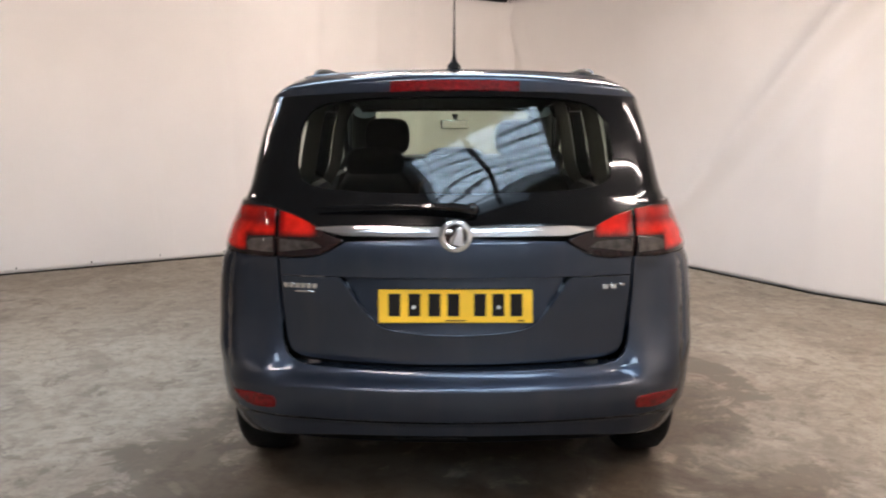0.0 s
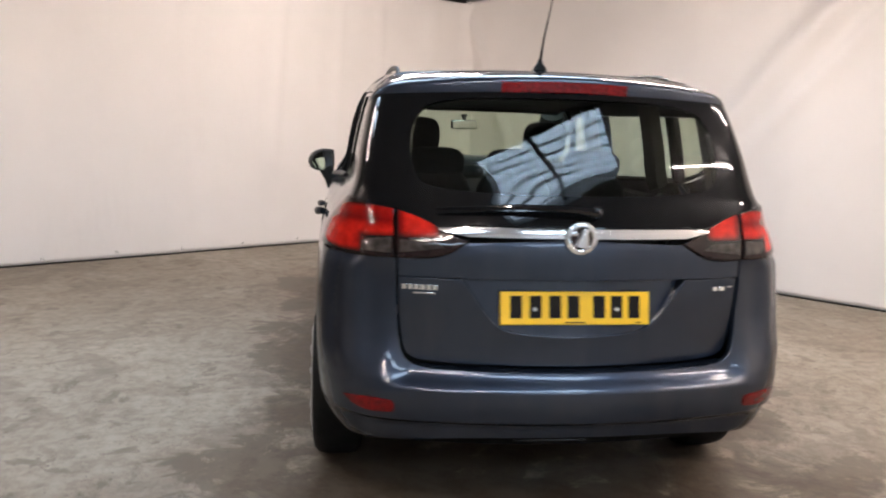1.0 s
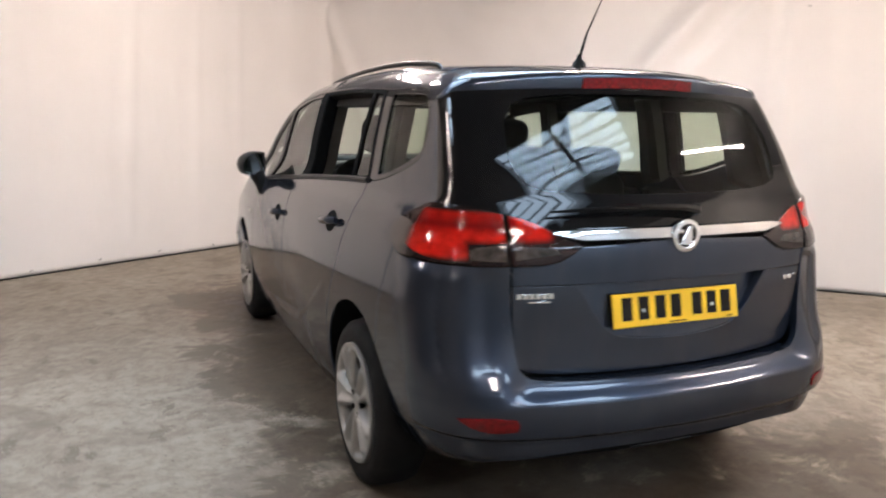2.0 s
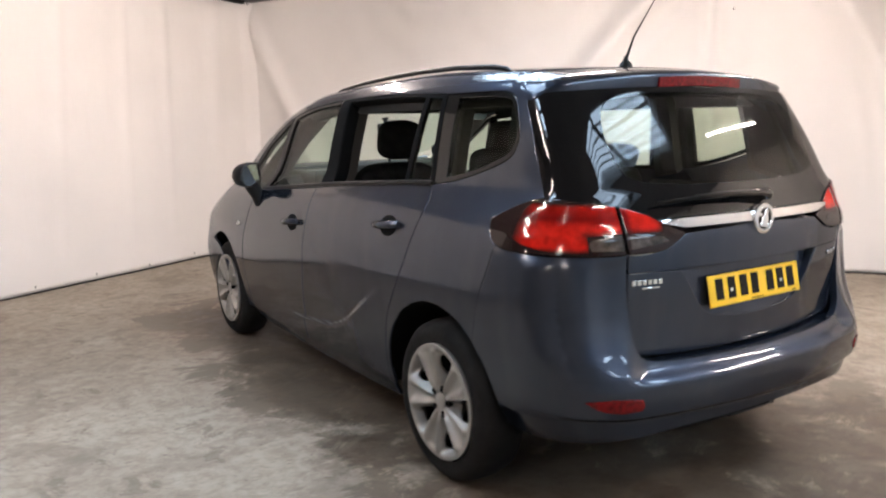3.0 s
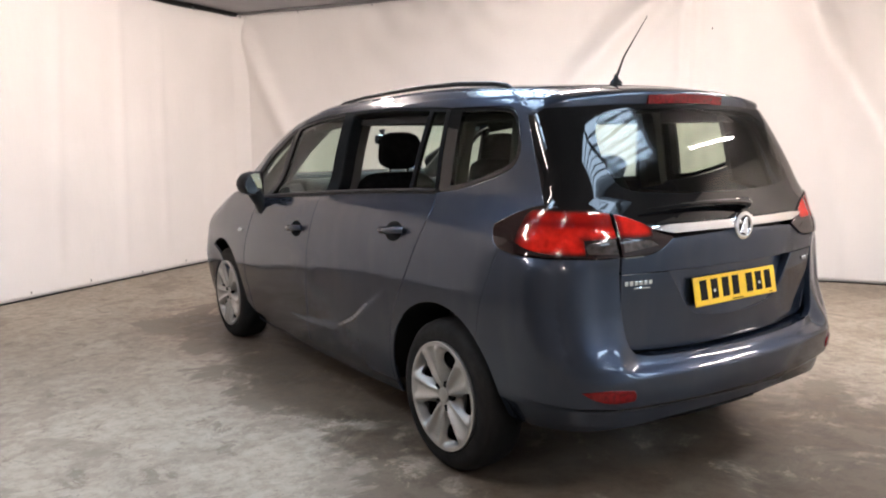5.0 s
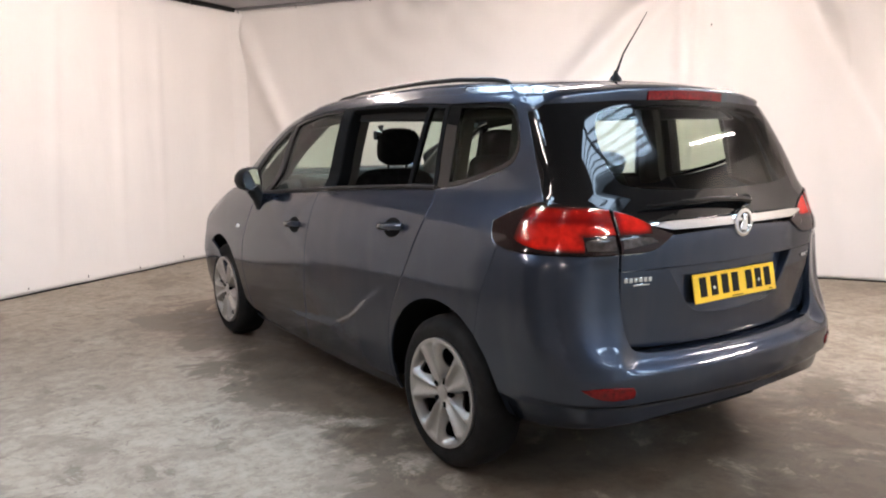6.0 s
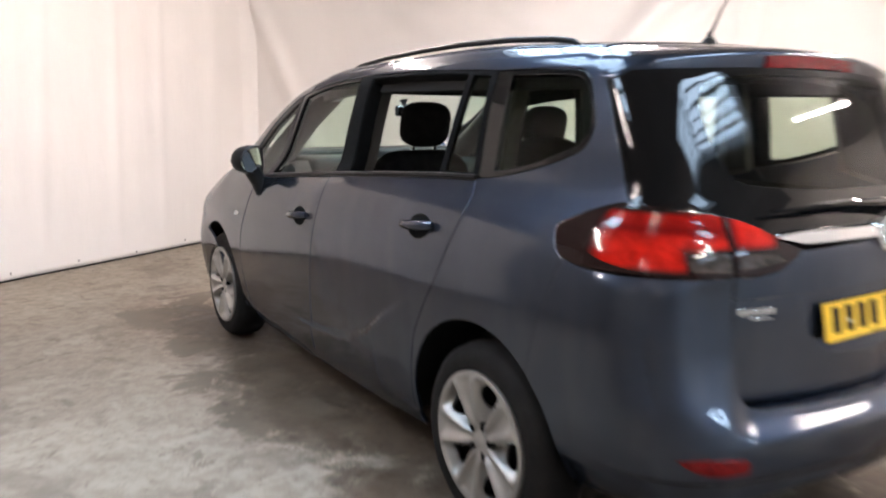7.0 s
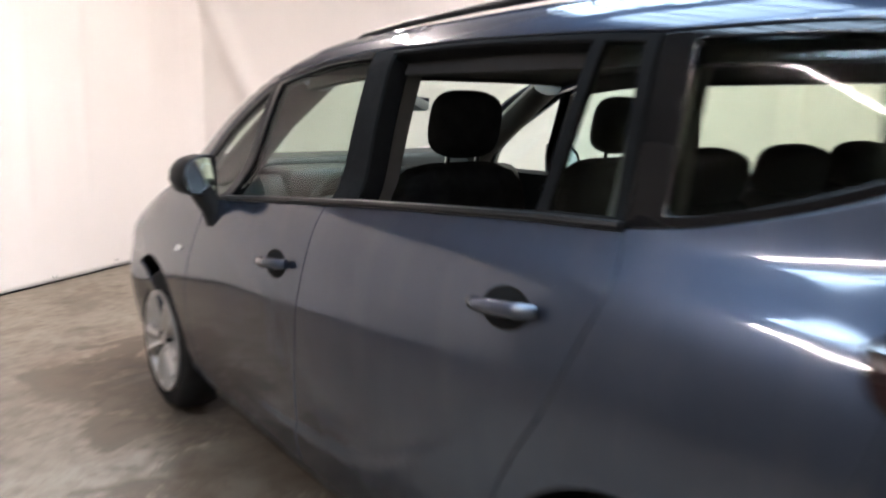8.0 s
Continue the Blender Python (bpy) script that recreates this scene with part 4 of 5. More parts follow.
    loops = [[bm.verts.new(place @ Vector((p[0] * k, y, p[1] * k + up))) for p in shape] for y, k, up in rings]
    for a, b in zip(loops, loops[1:]):
        for i in range(len(a)):
            bm.faces.new((a[i - 1], a[i], b[i], b[i - 1]))
    bm.faces.new(loops[-1])
    bm.faces.new(loops[0])
    bmesh.ops.recalc_face_normals(bm, faces=bm.faces)
    base = part("mirror", bm, TRIM, car, "black door mirror housing")
    bm = bmesh.new()
    pitch = Matrix.Rotation(radians(-6), 4, "X")
    bm.faces.new([bm.verts.new(place @ (Vector((0, -0.029, 0)) + pitch @ Vector((p[0] * 0.85, 0, p[1] * 0.85)))) for p in shape])
    bmesh.ops.recalc_face_normals(bm, faces=bm.faces)
    part("mirror_glass", bm, MIRROR, base, smooth=False)
    part("mirror_foot", tube([(foot - sign * 0.01, 2.05, 0.985), (sign * 0.885, 2.055, 1.035), (sign * 0.92, 2.062, 1.1)], [0.05, 0.042, 0.045], 12), TRIM, base)
    # roof rail
    ys = [-0.09, -0.05, 0.04, 0.3, 0.6, 0.9, 1.2, 1.45, 1.52]
    pts = [(sign * 0.575, y, float(on_top(0.575, y)) + h) for y, h in zip(ys, (-0.008, 0.008, 0.016, 0.019, 0.019, 0.018, 0.013, 0.004, -0.006))]
    rail = part("roof_rail", tube(pts, [0.006, 0.009, 0.01, 0.01, 0.01, 0.0095, 0.009, 0.008, 0.005], 12, flat=1.1), TRIM, car, "black roof rail")
    # wheel arch liners
    for cy, r in ((0.035, 0.402), (2.84, 0.402)):
        bm = bmesh.new()
        rows = []
        for inner in (True, False):
            rows.append([bm.verts.new((sign * (0.62 if inner else float(on_side(y, z)) - 0.01), y, z)) for y, z in arc(cy, 0.325, r, -6, 186, 24)])
        for k in range(23):
            bm.faces.new((rows[0][k], rows[0][k + 1], rows[1][k + 1], rows[1][k]))
        bm.faces.new(rows[0])
        part("arch_liner", bm, ROUGHBLACK, car)


for sign in (-1, 1):
    car_side(sign)

# roof, windscreen, bonnet
roof_loop = [c((-0.6, -0.22)), (-0.3, -0.3), (0, -0.315), (0.3, -0.3), c((0.6, -0.22)), c((0.6, -0.1)), c((roof_edge(1.68), 1.68)), (0.4, 1.76), (0, 1.79), (-0.4, 1.76), c((-roof_edge(1.68), 1.68)), c((-0.6, -0.1))]
panel("roof", outline(roof_loop), top_of, PAINT, car, step=0.06)
screen = [c((-roof_edge(1.7), 1.69)), (-0.4, 1.77), (0, 1.8), (0.4, 1.77), c((roof_edge(1.7), 1.69)), (roof_edge(2.1), 2.1), c((roof_edge(2.5), 2.52)), (0.4, 2.68), (0, 2.74), (-0.4, 2.68), c((-roof_edge(2.5), 2.52)), (-roof_edge(2.1), 2.1)]
panel("windscreen", outline(screen), top_of, SIDEGLASS, car, gap=0.001, lift=-0.002, depth=0.004, step=0.06)
bonnet = [c((-0.68, 2.6)), (-0.4, 2.71), (0, 2.77), (0.4, 2.71), c((0.68, 2.6)), (0.7, 2.9), c((0.62, 3.32)), (0.35, 3.46), (0, 3.52), (-0.35, 3.46), c((-0.62, 3.32)), (-0.7, 2.9)]
panel("bonnet", outline(bonnet), top_of, PAINT, car, step=0.06)

# nose
panel("front_bumper", outline(mirrored([c((0.5, 0.26)), c((0.5, 0.5)), (0.62, 0.62), c((0.82, 0.7)), c((1.2, 0.74))])), nose_polar, PAINT, car)
panel("grille", outline(mirrored([c((1.26, 0.745)), c((1.24, 0.85))])), nose_polar, GLOSSBLACK, car, lift=-0.01)
for k in (0, 1):
    lampo = [(0.95, 0.72, 1), (0.96, 0.78), (0.99, 0.85, 1), (1.1, 0.86), (1.22, 0.84, 1), (1.24, 0.755, 1)]
    if k:
        lampo = [(math.pi - p[0], *p[1:]) for p in lampo]
    panel("headlamp", outline(lampo), nose_polar, WHITELENS, car, label="clear headlamp lens")

# tailgate: painted door with a recess for the plate
def recessed(x, z):
    """How far the lower skin of the tailgate lies under the fold."""
    return undercut(z) + 0.004


def tail_skin(x, z):
    return x, on_tail(x, z), z


def undercut(z):
    """How far the tailgate's foot is drawn in behind the bumper's shelf."""
    return 0.042 * np.clip((0.921 - z) / 0.3, 0, 1) ** 1.6


def low_skin(x, z):
    """The tailgate below the fold, which falls straight behind the bumper's shelf."""
    return x, on_tail(x, np.maximum(z, 0.645)) + undercut(z), z


def recess_skin(x, z):
    """The hollow behind the plate, deepest under its upper lip."""
    up = np.clip((z - 0.715) / 0.205, 0, 1)
    return x, on_tail(x, z) + undercut(z) + 0.006 + 0.04 * up ** 0.8, z


FOLD_Z = 0.921
gate_low = [c((-0.6065, FOLD_Z)), (-0.604, 0.86), (-0.597, 0.76), (-0.584, 0.68), (-0.562, 0.642), (-0.52, 0.626), (-0.393, 0.618), (0.0, 0.613)]
gate_low = gate_low + [(-p[0], *p[1:]) for p in gate_low[-2::-1]]
gate_up = [c((-0.607, 0.984)), (-0.53, 0.984), (-0.461, 0.995), (-0.42, 1.015), c((-0.373, 1.044)), c((0.0, 1.06))]
gate_up = [c((0.6065, FOLD_Z))] + [(-p[0], *p[1:]) for p in gate_up[:-1]] + gate_up[::-1] + [c((-0.6065, FOLD_Z))]
recess = [c((-0.392, FOLD_Z)), (-0.355, 0.868), (-0.32, 0.815), (-0.272, 0.762), (-0.222, 0.739), (-0.12, 0.727), (0.0, 0.722)]
recess = recess + [(-p[0], *p[1:]) for p in recess[-2::-1]]
low_loop = [p for p in gate_low] + [c((0.392, FOLD_Z))] + [(-p[0], p[1]) for p in recess[1:6]] + [(0.0, 0.722)] + [p for p in recess[5:0:-1]] + [c((-0.392, FOLD_Z))]
tailgate = panel("tailgate", outline(gate_up), tail_skin, PAINT, car, step=0.03)
panel("lower_skin", outline(low_loop, 0.012), low_skin, PAINT, tailgate, step=0.025, lift=-0.003, gap=0.0015, depth=0.05)
panel("plate_recess", inset(ccw(outline(recess, 0.015)), -0.002), recess_skin, PAINT, tailgate, gap=0, step=0.022, drop=0)

# rear window: clear pane in a gloss black surround that wraps to the flanks
LAMP_IN_TOP = [(-0.607, 1.142), (-0.554, 1.127), (-0.5, 1.104), (-0.473, 1.09)]
half = [c((math.pi / 2, 1.548)), at_tail(-0.3, 1.547), c((at_tail(-0.6, 1.53, -0.36)[0] - 0.05, 1.53))]
half += [(math.atan2(0.25 - y, float(on_side(y, z))), z) for y, z in DPILLAR[:-1]]
half += [c((math.atan2(0.25 + 0.502, float(on_side(-0.502, 1.172))), 1.172)), at_tail(-0.673, 1.157), *[at_tail(*p) for p in LAMP_IN_TOP[:-1]], c(at_tail(*LAMP_IN_TOP[-1])), c((math.pi / 2, 1.094))]
glass_loop = half + [(math.pi - p[0], *p[1:]) for p in half[-2:0:-1]]
pane_half = [c((math.pi / 2, 1.53)), at_tail(-0.3, 1.525), at_tail(-0.47, 1.505), at_tail(-0.53, 1.46), at_tail(-0.555, 1.38), at_tail(-0.55, 1.28), at_tail(-0.5, 1.225), at_tail(-0.3, 1.205), c((math.pi / 2, 1.2))]
pane_loop = pane_half + [(math.pi - p[0], *p[1:]) for p in pane_half[-2:0:-1]]
panel("rear_window_surround", outline(glass_loop), tail_polar, PRINTEDGLASS, tailgate, [outline(pane_loop)], gap=0.0008, edge=0.002, drop=0.0, step=0.025, bend=0, label="gloss black rear window surround")
panel("rear_window", outline(pane_loop), tail_polar, REARGLASS, tailgate, gap=-0.0006, edge=0.002, drop=0.0, step=0.025, depth=0.004, bend=0, label="tinted rear window glass")

# rear bumper and lower valance
bh = [c((math.pi / 2, 0.607)), at_tail(-0.393, 0.612), at_tail(-0.524, 0.62), at_tail(-0.568, 0.637), at_tail(-0.592, 0.68), at_tail(-0.603, 0.76), at_tail(-0.611, 0.88), c(at_tail(-0.613, 0.984)),
      at_tail(-0.69, 0.982), at_tail(-0.765, 0.983), at_tail(-0.83, 0.983, -0.54), (math.atan2(0.25 + 0.42, float(on_side(-0.42, 0.987))), 0.986), c((math.atan2(0.25 + 0.345, float(on_side(-0.345, 1.0))), 1.0))]
bh += [(math.atan2(0.25 - y, float(on_side(y, z))), z) for y, z in BUMPER_SEAM[1:-1]]
bh += [c((math.atan2(0.25 - ARCH_R[10][0], float(on_side(*ARCH_R[10]))), ARCH_R[10][1]))]
bh += [(math.atan2(0.25 - y, float(on_side(y, z))), z) for y, z in ARCH_R[11:14]]
bh += [c((math.atan2(0.25 + 0.362, float(on_side(-0.362, 0.335))), 0.335))]
bh += [(math.atan2(0.25 + 0.45, 0.86), 0.322), at_tail(-0.74, 0.335), at_tail(-0.6, 0.36), at_tail(-0.35, 0.38), c((math.pi / 2, 0.386))]
bumper = panel("rear_bumper", outline(bh + [(math.pi - p[0], *p[1:]) for p in bh[-2:0:-1]]), tail_polar, PAINT, car, gap=0.0006, edge=0.002, drop=0.0015, step=0.014, depth=0.03)
shelf = [c((-0.575, -0.002)), c((0.575, -0.002)), c((0.575, 0.08)), c((-0.575, 0.08))]
panel("bumper_shelf", outline(shelf), lambda x, w: (x, on_tail(x, 0.604 + 0.03 * x * x) + w, 0.603 + 0.03 * x * x + 0.02 * w), PAINT, bumper, gap=0, centre=(0, -0.8, 0.3), label="shelf of the bumper behind the tailgate's foot")
vh = [c((math.pi / 2, 0.384)), at_tail(-0.35, 0.378), at_tail(-0.6, 0.358), c(at_tail(-0.72, 0.335)), c(at_tail(-0.7, 0.29)), c((math.pi / 2, 0.29))]
panel("rear_valance", outline(vh + [(math.pi - p[0], *p[1:]) for p in vh[-2:0:-1]]), tail_polar, ROUGHBLACK, bumper, lift=-0.045, step=0.05, label="black lower valance")
lip = [(x, float(on_tail(x, 0.37)) - 0.002, 0.379 - 0.05 * x * x) for x in (-0.21, -0.12, -0.04, 0.04)]
part("valance_lip", tube(lip, 0.004, 8), GLOSSBLACK, bumper)
for k in (0, 1):
    rf = [c(at_tail(-0.785, 0.512)), at_tail(-0.7, 0.522), c(at_tail(-0.624, 0.518)), at_tail(-0.613, 0.5), c(at_tail(-0.618, 0.478)), at_tail(-0.69, 0.472), at_tail(-0.745, 0.484)]
    rf = [(math.pi - p[0], *p[1:]) for p in rf] if k else rf
    panel("reflector", outline(rf, 0.012), tail_polar, DARKRED, bumper, gap=0, lift=0.006, step=0.02, depth=0.01, label="dark red rear reflector")

# tail lamps, in two halves across the tailgate's seam
for k in (0, 1):
    def fl(pts):
        return [(math.pi - p[0], *p[1:]) for p in pts] if k else pts

    def sd(y, z):
        return (math.atan2(0.25 - y, float(on_side(y, z))), z)
    outer_lamp = [c(at_tail(-0.616, 1.144)), at_tail(-0.673, 1.157), at_tail(-0.738, 1.165), sd(-0.5, 1.168), sd(-0.42, 1.148), sd(-0.346, 1.117), c(sd(-0.289, 1.085)), sd(-0.3, 1.05), sd(-0.318, 1.022), c(sd(-0.347, 1.003)), sd(-0.42, 0.989), sd(-0.54, 0.986),
                  at_tail(-0.765, 0.985), at_tail(-0.69, 0.984), c(at_tail(-0.615, 0.986))]
    lens = panel("tail_lamp", outline(fl(outer_lamp)), tail_polar, SMOKE, car, edge=0.0025, lift=0.008, depth=0.03, drop=0.002, step=0.025, label="red and smoked grey tail lamp")
    red = [c(at_tail(-0.62, 1.14)), at_tail(-0.68, 1.151), at_tail(-0.74, 1.157), sd(-0.495, 1.158), sd(-0.44, 1.125), c(sd(-0.405, 1.075)), sd(-0.43, 1.035), sd(-0.515, 1.008), at_tail(-0.78, 0.992), c(at_tail(-0.728, 0.991)), at_tail(-0.726, 1.02), c(at_tail(-0.724, 1.046)), c(at_tail(-0.62, 1.054))]
    panel("red_lens", outline(fl(red), 0.012), tail_polar, LAMPRED, lens, gap=0, edge=0.002, lift=0.0088, depth=0.004, step=0.016, drop=0.0004, bend=0.2, label="red lens fading into smoked grey")
    grey = [c(at_tail(-0.625, 1.05)), c(at_tail(-0.7, 1.04)), (at_tail(-0.722, 1.03)), c(at_tail(-0.72, 1.002)), c(at_tail(-0.625, 1.0))]
    panel("reversing_lens", outline(fl(grey), 0.012), tail_polar, GREYLENS, lens, gap=0, edge=0.002, lift=0.0088, depth=0.003, step=0.02, drop=0.0004, bend=0.2, label="smoked grey lens")
    inner_lamp = [c(at_tail(-0.606, 1.141)), at_tail(-0.554, 1.127), at_tail(-0.5, 1.104), c(at_tail(-0.47, 1.088)), at_tail(-0.42, 1.062), c(at_tail(-0.372, 1.046)), at_tail(-0.42, 1.016), at_tail(-0.461, 0.997), at_tail(-0.53, 0.986), c(at_tail(-0.606, 0.986))]
    lens = panel("tailgate_lamp", outline(fl(inner_lamp)), tail_polar, SMOKE, car, edge=0.0025, lift=0.007, drop=0.002, depth=0.025, step=0.025, label="red and smoked lamp on the tailgate")
    red = [c(at_tail(-0.603, 1.137)), at_tail(-0.554, 1.123), at_tail(-0.5, 1.1), c(at_tail(-0.472, 1.085)), c(at_tail(-0.46, 1.052)), c(at_tail(-0.603, 1.05))]
    panel("red_lens", outline(fl(red), 0.012), tail_polar, GATERED, lens, gap=0, edge=0.002, lift=0.0078, depth=0.003, step=0.02, drop=0.0004, bend=0.2, label="red lens fading into smoked grey")
    grey = [c(at_tail(-0.598, 1.045)), c(at_tail(-0.48, 1.04)), c(at_tail(-0.45, 1.022)), c(at_tail(-0.598, 1.004))]
    panel("reversing_lens", outline(fl(grey), 0.012), tail_polar, GREYLENS, lens, gap=0, edge=0.002, lift=0.0078, depth=0.003, step=0.02, drop=0.0004, bend=0.2, label="smoked grey lens")


def spoiler():
    """The roof's end over the rear window: a blunt trailing edge, and cheeks that run down to the window's upper corners."""
    bm = bmesh.new()
    rows = []
    n = 72
    for i in range(n + 1):
        s = 2 * i / n - 1
        flip = 1 if s > 0 else -1
        k = abs(s)
        if k <= 0.8:
            xf = 0.6 * k / 0.8
            yf = -0.31 + 0.12 * (xf / 0.6) ** 2
            zf = float(on_top(xf, yf))
            xr = 0.612 * k / 0.8
            yr = -0.528 + 0.24 * xr * xr
            zr = 1.604 - 0.1 * xr * xr
        else:
            q = (k - 0.8) / 0.2
            yf, zf = -0.19 - 0.13 * q, float(on_top(0.6, -0.19)) * (1 - q) + 1.51 * q
            xf = float(on_side(yf, zf)) + 0.002 * q
            e = q * q * (3 - 2 * q)
            yr, zr = -0.438 + 0.088 * q, 1.5665 - 0.058 * (0.35 * q + 0.65 * e)
            side = float(on_side(-0.35, 1.51)) + 0.003
            xr = 0.612 + (side - 0.612) * math.sin(q * math.pi / 2)
        deep = 0.05 * min(1, max(0.0, (1.0 - k) / 0.1)) ** 0.5 + 0.004
        front, rear = Vector((xf, yf, zf)), Vector((xr, yr, zr))
        back = (rear - front).normalized()
        down = Vector((-0.5 * max(0, k - 0.8) / 0.2, 0, -1)).normalized()
        ring = [front - Vector((0, 0, 0.002)), front.lerp(rear, 0.3) + Vector((0, 0, 0.0015)), front.lerp(rear, 0.65) + Vector((0, 0, 0.003)), rear - back * 0.01 + Vector((0, 0, 0.001)), rear + down * 0.005,
                rear + back * 0.003 + down * 0.014, rear - back * 0.004 + down * deep, rear - back * 0.03 + down * (deep + 0.008), front + down * 0.06 + back * 0.03]
        rows.append([bm.verts.new((flip * p.x, p.y, p.z)) for p in ring])
    for a, b in zip(rows, rows[1:]):
        for j in range(len(a) - 1):
            bm.faces.new((a[j], a[j + 1], b[j + 1], b[j]))
    for r in (rows[0], rows[-1]):
        bm.faces.new(r)
    bmesh.ops.recalc_face_normals(bm, faces=bm.faces)
    return part("spoiler", bm, PAINT, tailgate, "blue-grey roof spoiler")


spoiler()
bm = bmesh.new()
lo_row, hi_row = [], []
for i in range(17):
    x = -0.232 + 0.464 * i / 16
    y = -0.53 + 0.24 * x * x
    z = 1.603 - 0.12 * x * x
    lo_row.append([bm.verts.new((x, y + 0.006, z - 0.054)), bm.verts.new((x, y - 0.004, z - 0.05))])
    hi_row.append([bm.verts.new((x, y - 0.005, z - 0.014)), bm.verts.new((x, y + 0.01, z - 0.01))])
for i in range(16):
    for a, b in (((lo_row, 0), (lo_row, 1)), ((lo_row, 1), (hi_row, 0)), ((hi_row, 0), (hi_row, 1))):
        bm.faces.new((a[0][i][a[1]], a[0][i + 1][a[1]], b[0][i + 1][b[1]], b[0][i][b[1]]))
for i in (0, 16):
    bm.faces.new((lo_row[i][0], lo_row[i][1], hi_row[i][0], hi_row[i][1]))
bmesh.ops.recalc_face_normals(bm, faces=bm.faces)
part("brake_lamp", bm, DARKRED, tailgate, "red high-level brake lamp")

# chrome strip with a round emblem
bm = bmesh.new()
rows = []
for i in range(41):
    x = -0.472 + 0.944 * i / 40
    k = min(1, (0.472 - abs(x)) / 0.09)
    y = float(on_tail(x, 1.078))
    zc = 1.078 + 0.008 * (1 - k)
    h = 0.004 + 0.017 * k
    ring = [(y + 0.01, zc + h), (y - 0.0105 - 0.0030 * k, zc + h * 0.85), (y - 0.0150 - 0.0046 * k, zc + h * 0.1), (y - 0.0165 - 0.0052 * k, zc - h * 0.65), (y - 0.012, zc - h * 0.97), (y + 0.01, zc - h)]
    rows.append([bm.verts.new((x, a, b)) for a, b in ring])
for a, b in zip(rows, rows[1:]):
    for j in range(5):
        bm.faces.new((a[j], a[j + 1], b[j + 1], b[j]))
bm.faces.new(rows[0]), bm.faces.new(rows[-1])
bmesh.ops.recalc_face_normals(bm, faces=bm.faces)
part("chrome_strip", bm, CHROME, tailgate, "chrome strip across the tailgate")
bm = spin([(0.03, 0.05), (-0.002, 0.0565), (-0.006, 0.0545), (-0.009, 0.047), (-0.0095, 0.041), (-0.006, 0.037), (0.0, 0.0365)], 40)
bmesh.ops.transform(bm, matrix=Matrix.Translation((0, -0.815, 1.067)) @ Matrix.Rotation(radians(90), 4, "Z"), verts=bm.verts)
ring = part("emblem_ring", bm, CHROME, tailgate)
bm = spin([(0.0, 0.0005), (0.0, 0.045)], 32)
bmesh.ops.transform(bm, matrix=Matrix.Translation((0, -0.816, 1.067)) @ Matrix.Rotation(radians(90), 4, "Z"), verts=bm.verts)
part("emblem_disc", bm, SMOKE, tailgate)
bm = tube([(0.026, 0, 1.098), (0.014, 0, 1.09), (0.012, 0, 1.074), (0.006, 0, 1.056), (0.002, 0, 1.036)], [0.005, 0.011, 0.015, 0.021, 0.024], 12)
bmesh.ops.transform(bm, matrix=Matrix.Translation((0, -0.818, 0)) @ Matrix.Diagonal((1, 0.3, 1, 1)), verts=bm.verts)
part("emblem_figure", bm, CHROME, tailgate)
bm = tube([(-0.034, 0, 1.079), (-0.022, 0, 1.082), (-0.012, 0, 1.079)], [0.005, 0.008, 0.006], 8)
bmesh.ops.transform(bm, matrix=Matrix.Translation((0, -0.818, 0)) @ Matrix.Diagonal((1, 0.4, 1, 1)), verts=bm.verts)
part("emblem_flag", bm, CHROME, tailgate)

# number plate: yellow, its characters as plain bars
plate_m = Matrix.Translation((0.0, -0.794, 0.823)) @ Matrix.Rotation(radians(-11), 4, "X")
plate = part("number_plate", block((0.524, 0.006, 0.113), plate_m, 0.002, 1), YELLOW, car, "yellow number plate with plain dark bars")
xs = [-0.192, -0.124, -0.056, 0.008, 0.098, 0.16, 0.222]
for x in xs:
    part("bar", block((0.04, 0.002, 0.076), plate_m @ Matrix.Translation((x - 0.015, -0.004, 0.004)), 0.0), INK, plate)

for x in (-0.142, 0.146):
    bm = spin([(0.0, 0.007), (-0.003, 0.006), (-0.004, 0.0005)], 12, "Y")
    bmesh.ops.transform(bm, matrix=plate_m @ Matrix.Translation((x, -0.0045, -0.004)), verts=bm.verts)
    part("screw_cap", bm, WHITELENS, plate, "pale screw cap")
for x, wide in ((0.0, 0.07), (0.222, 0.022)):
    part("bar", block((wide, 0.001, 0.004), plate_m @ Matrix.Translation((x, -0.0034, -0.049)), 0.0), INK, plate)

# badges as plain bars
for x0, x1, z, h in ((-0.593, -0.47, 0.888, 0.018), (-0.56, -0.468, 0.868, 0.006), (0.5, 0.556, 0.884, 0.016), (0.56, 0.585, 0.89, 0.006)):
    bars = 6 if h > 0.012 and x0 < 0 else 2 if h > 0.012 else 1
    for i in range(bars):
        a, b = x0 + (x1 - x0) * (i + 0.08) / bars, x0 + (x1 - x0) * (i + 0.86) / bars
        xm = (a + b) / 2
        y = float(on_tail(xm, z)) + float(recessed(np.array(xm), np.array(z)))
        part("badge_bar", block((b - a, 0.005, h), Matrix.Translation((xm, y - 0.003, z)) @ Matrix.Rotation(0.4 * xm, 4, "Z"), 0.001, 1), CHROME, tailgate, "chrome badge bar")

# rear wiper
part("wiper_arm", tube([(0.06, -0.79, 1.15), (0.0, -0.795, 1.16), (-0.2, -0.785, 1.166), (-0.32, -0.765, 1.163)], [0.018, 0.014, 0.009, 0.006], 8), GLOSSBLACK, tailgate, "black rear wiper arm")
part("wiper_blade", tube([(-0.48, -0.742, 1.152), (-0.3, -0.772, 1.16), (-0.02, -0.79, 1.166)], [0.004, 0.008, 0.005], 6), ROUGHBLACK, tailgate)
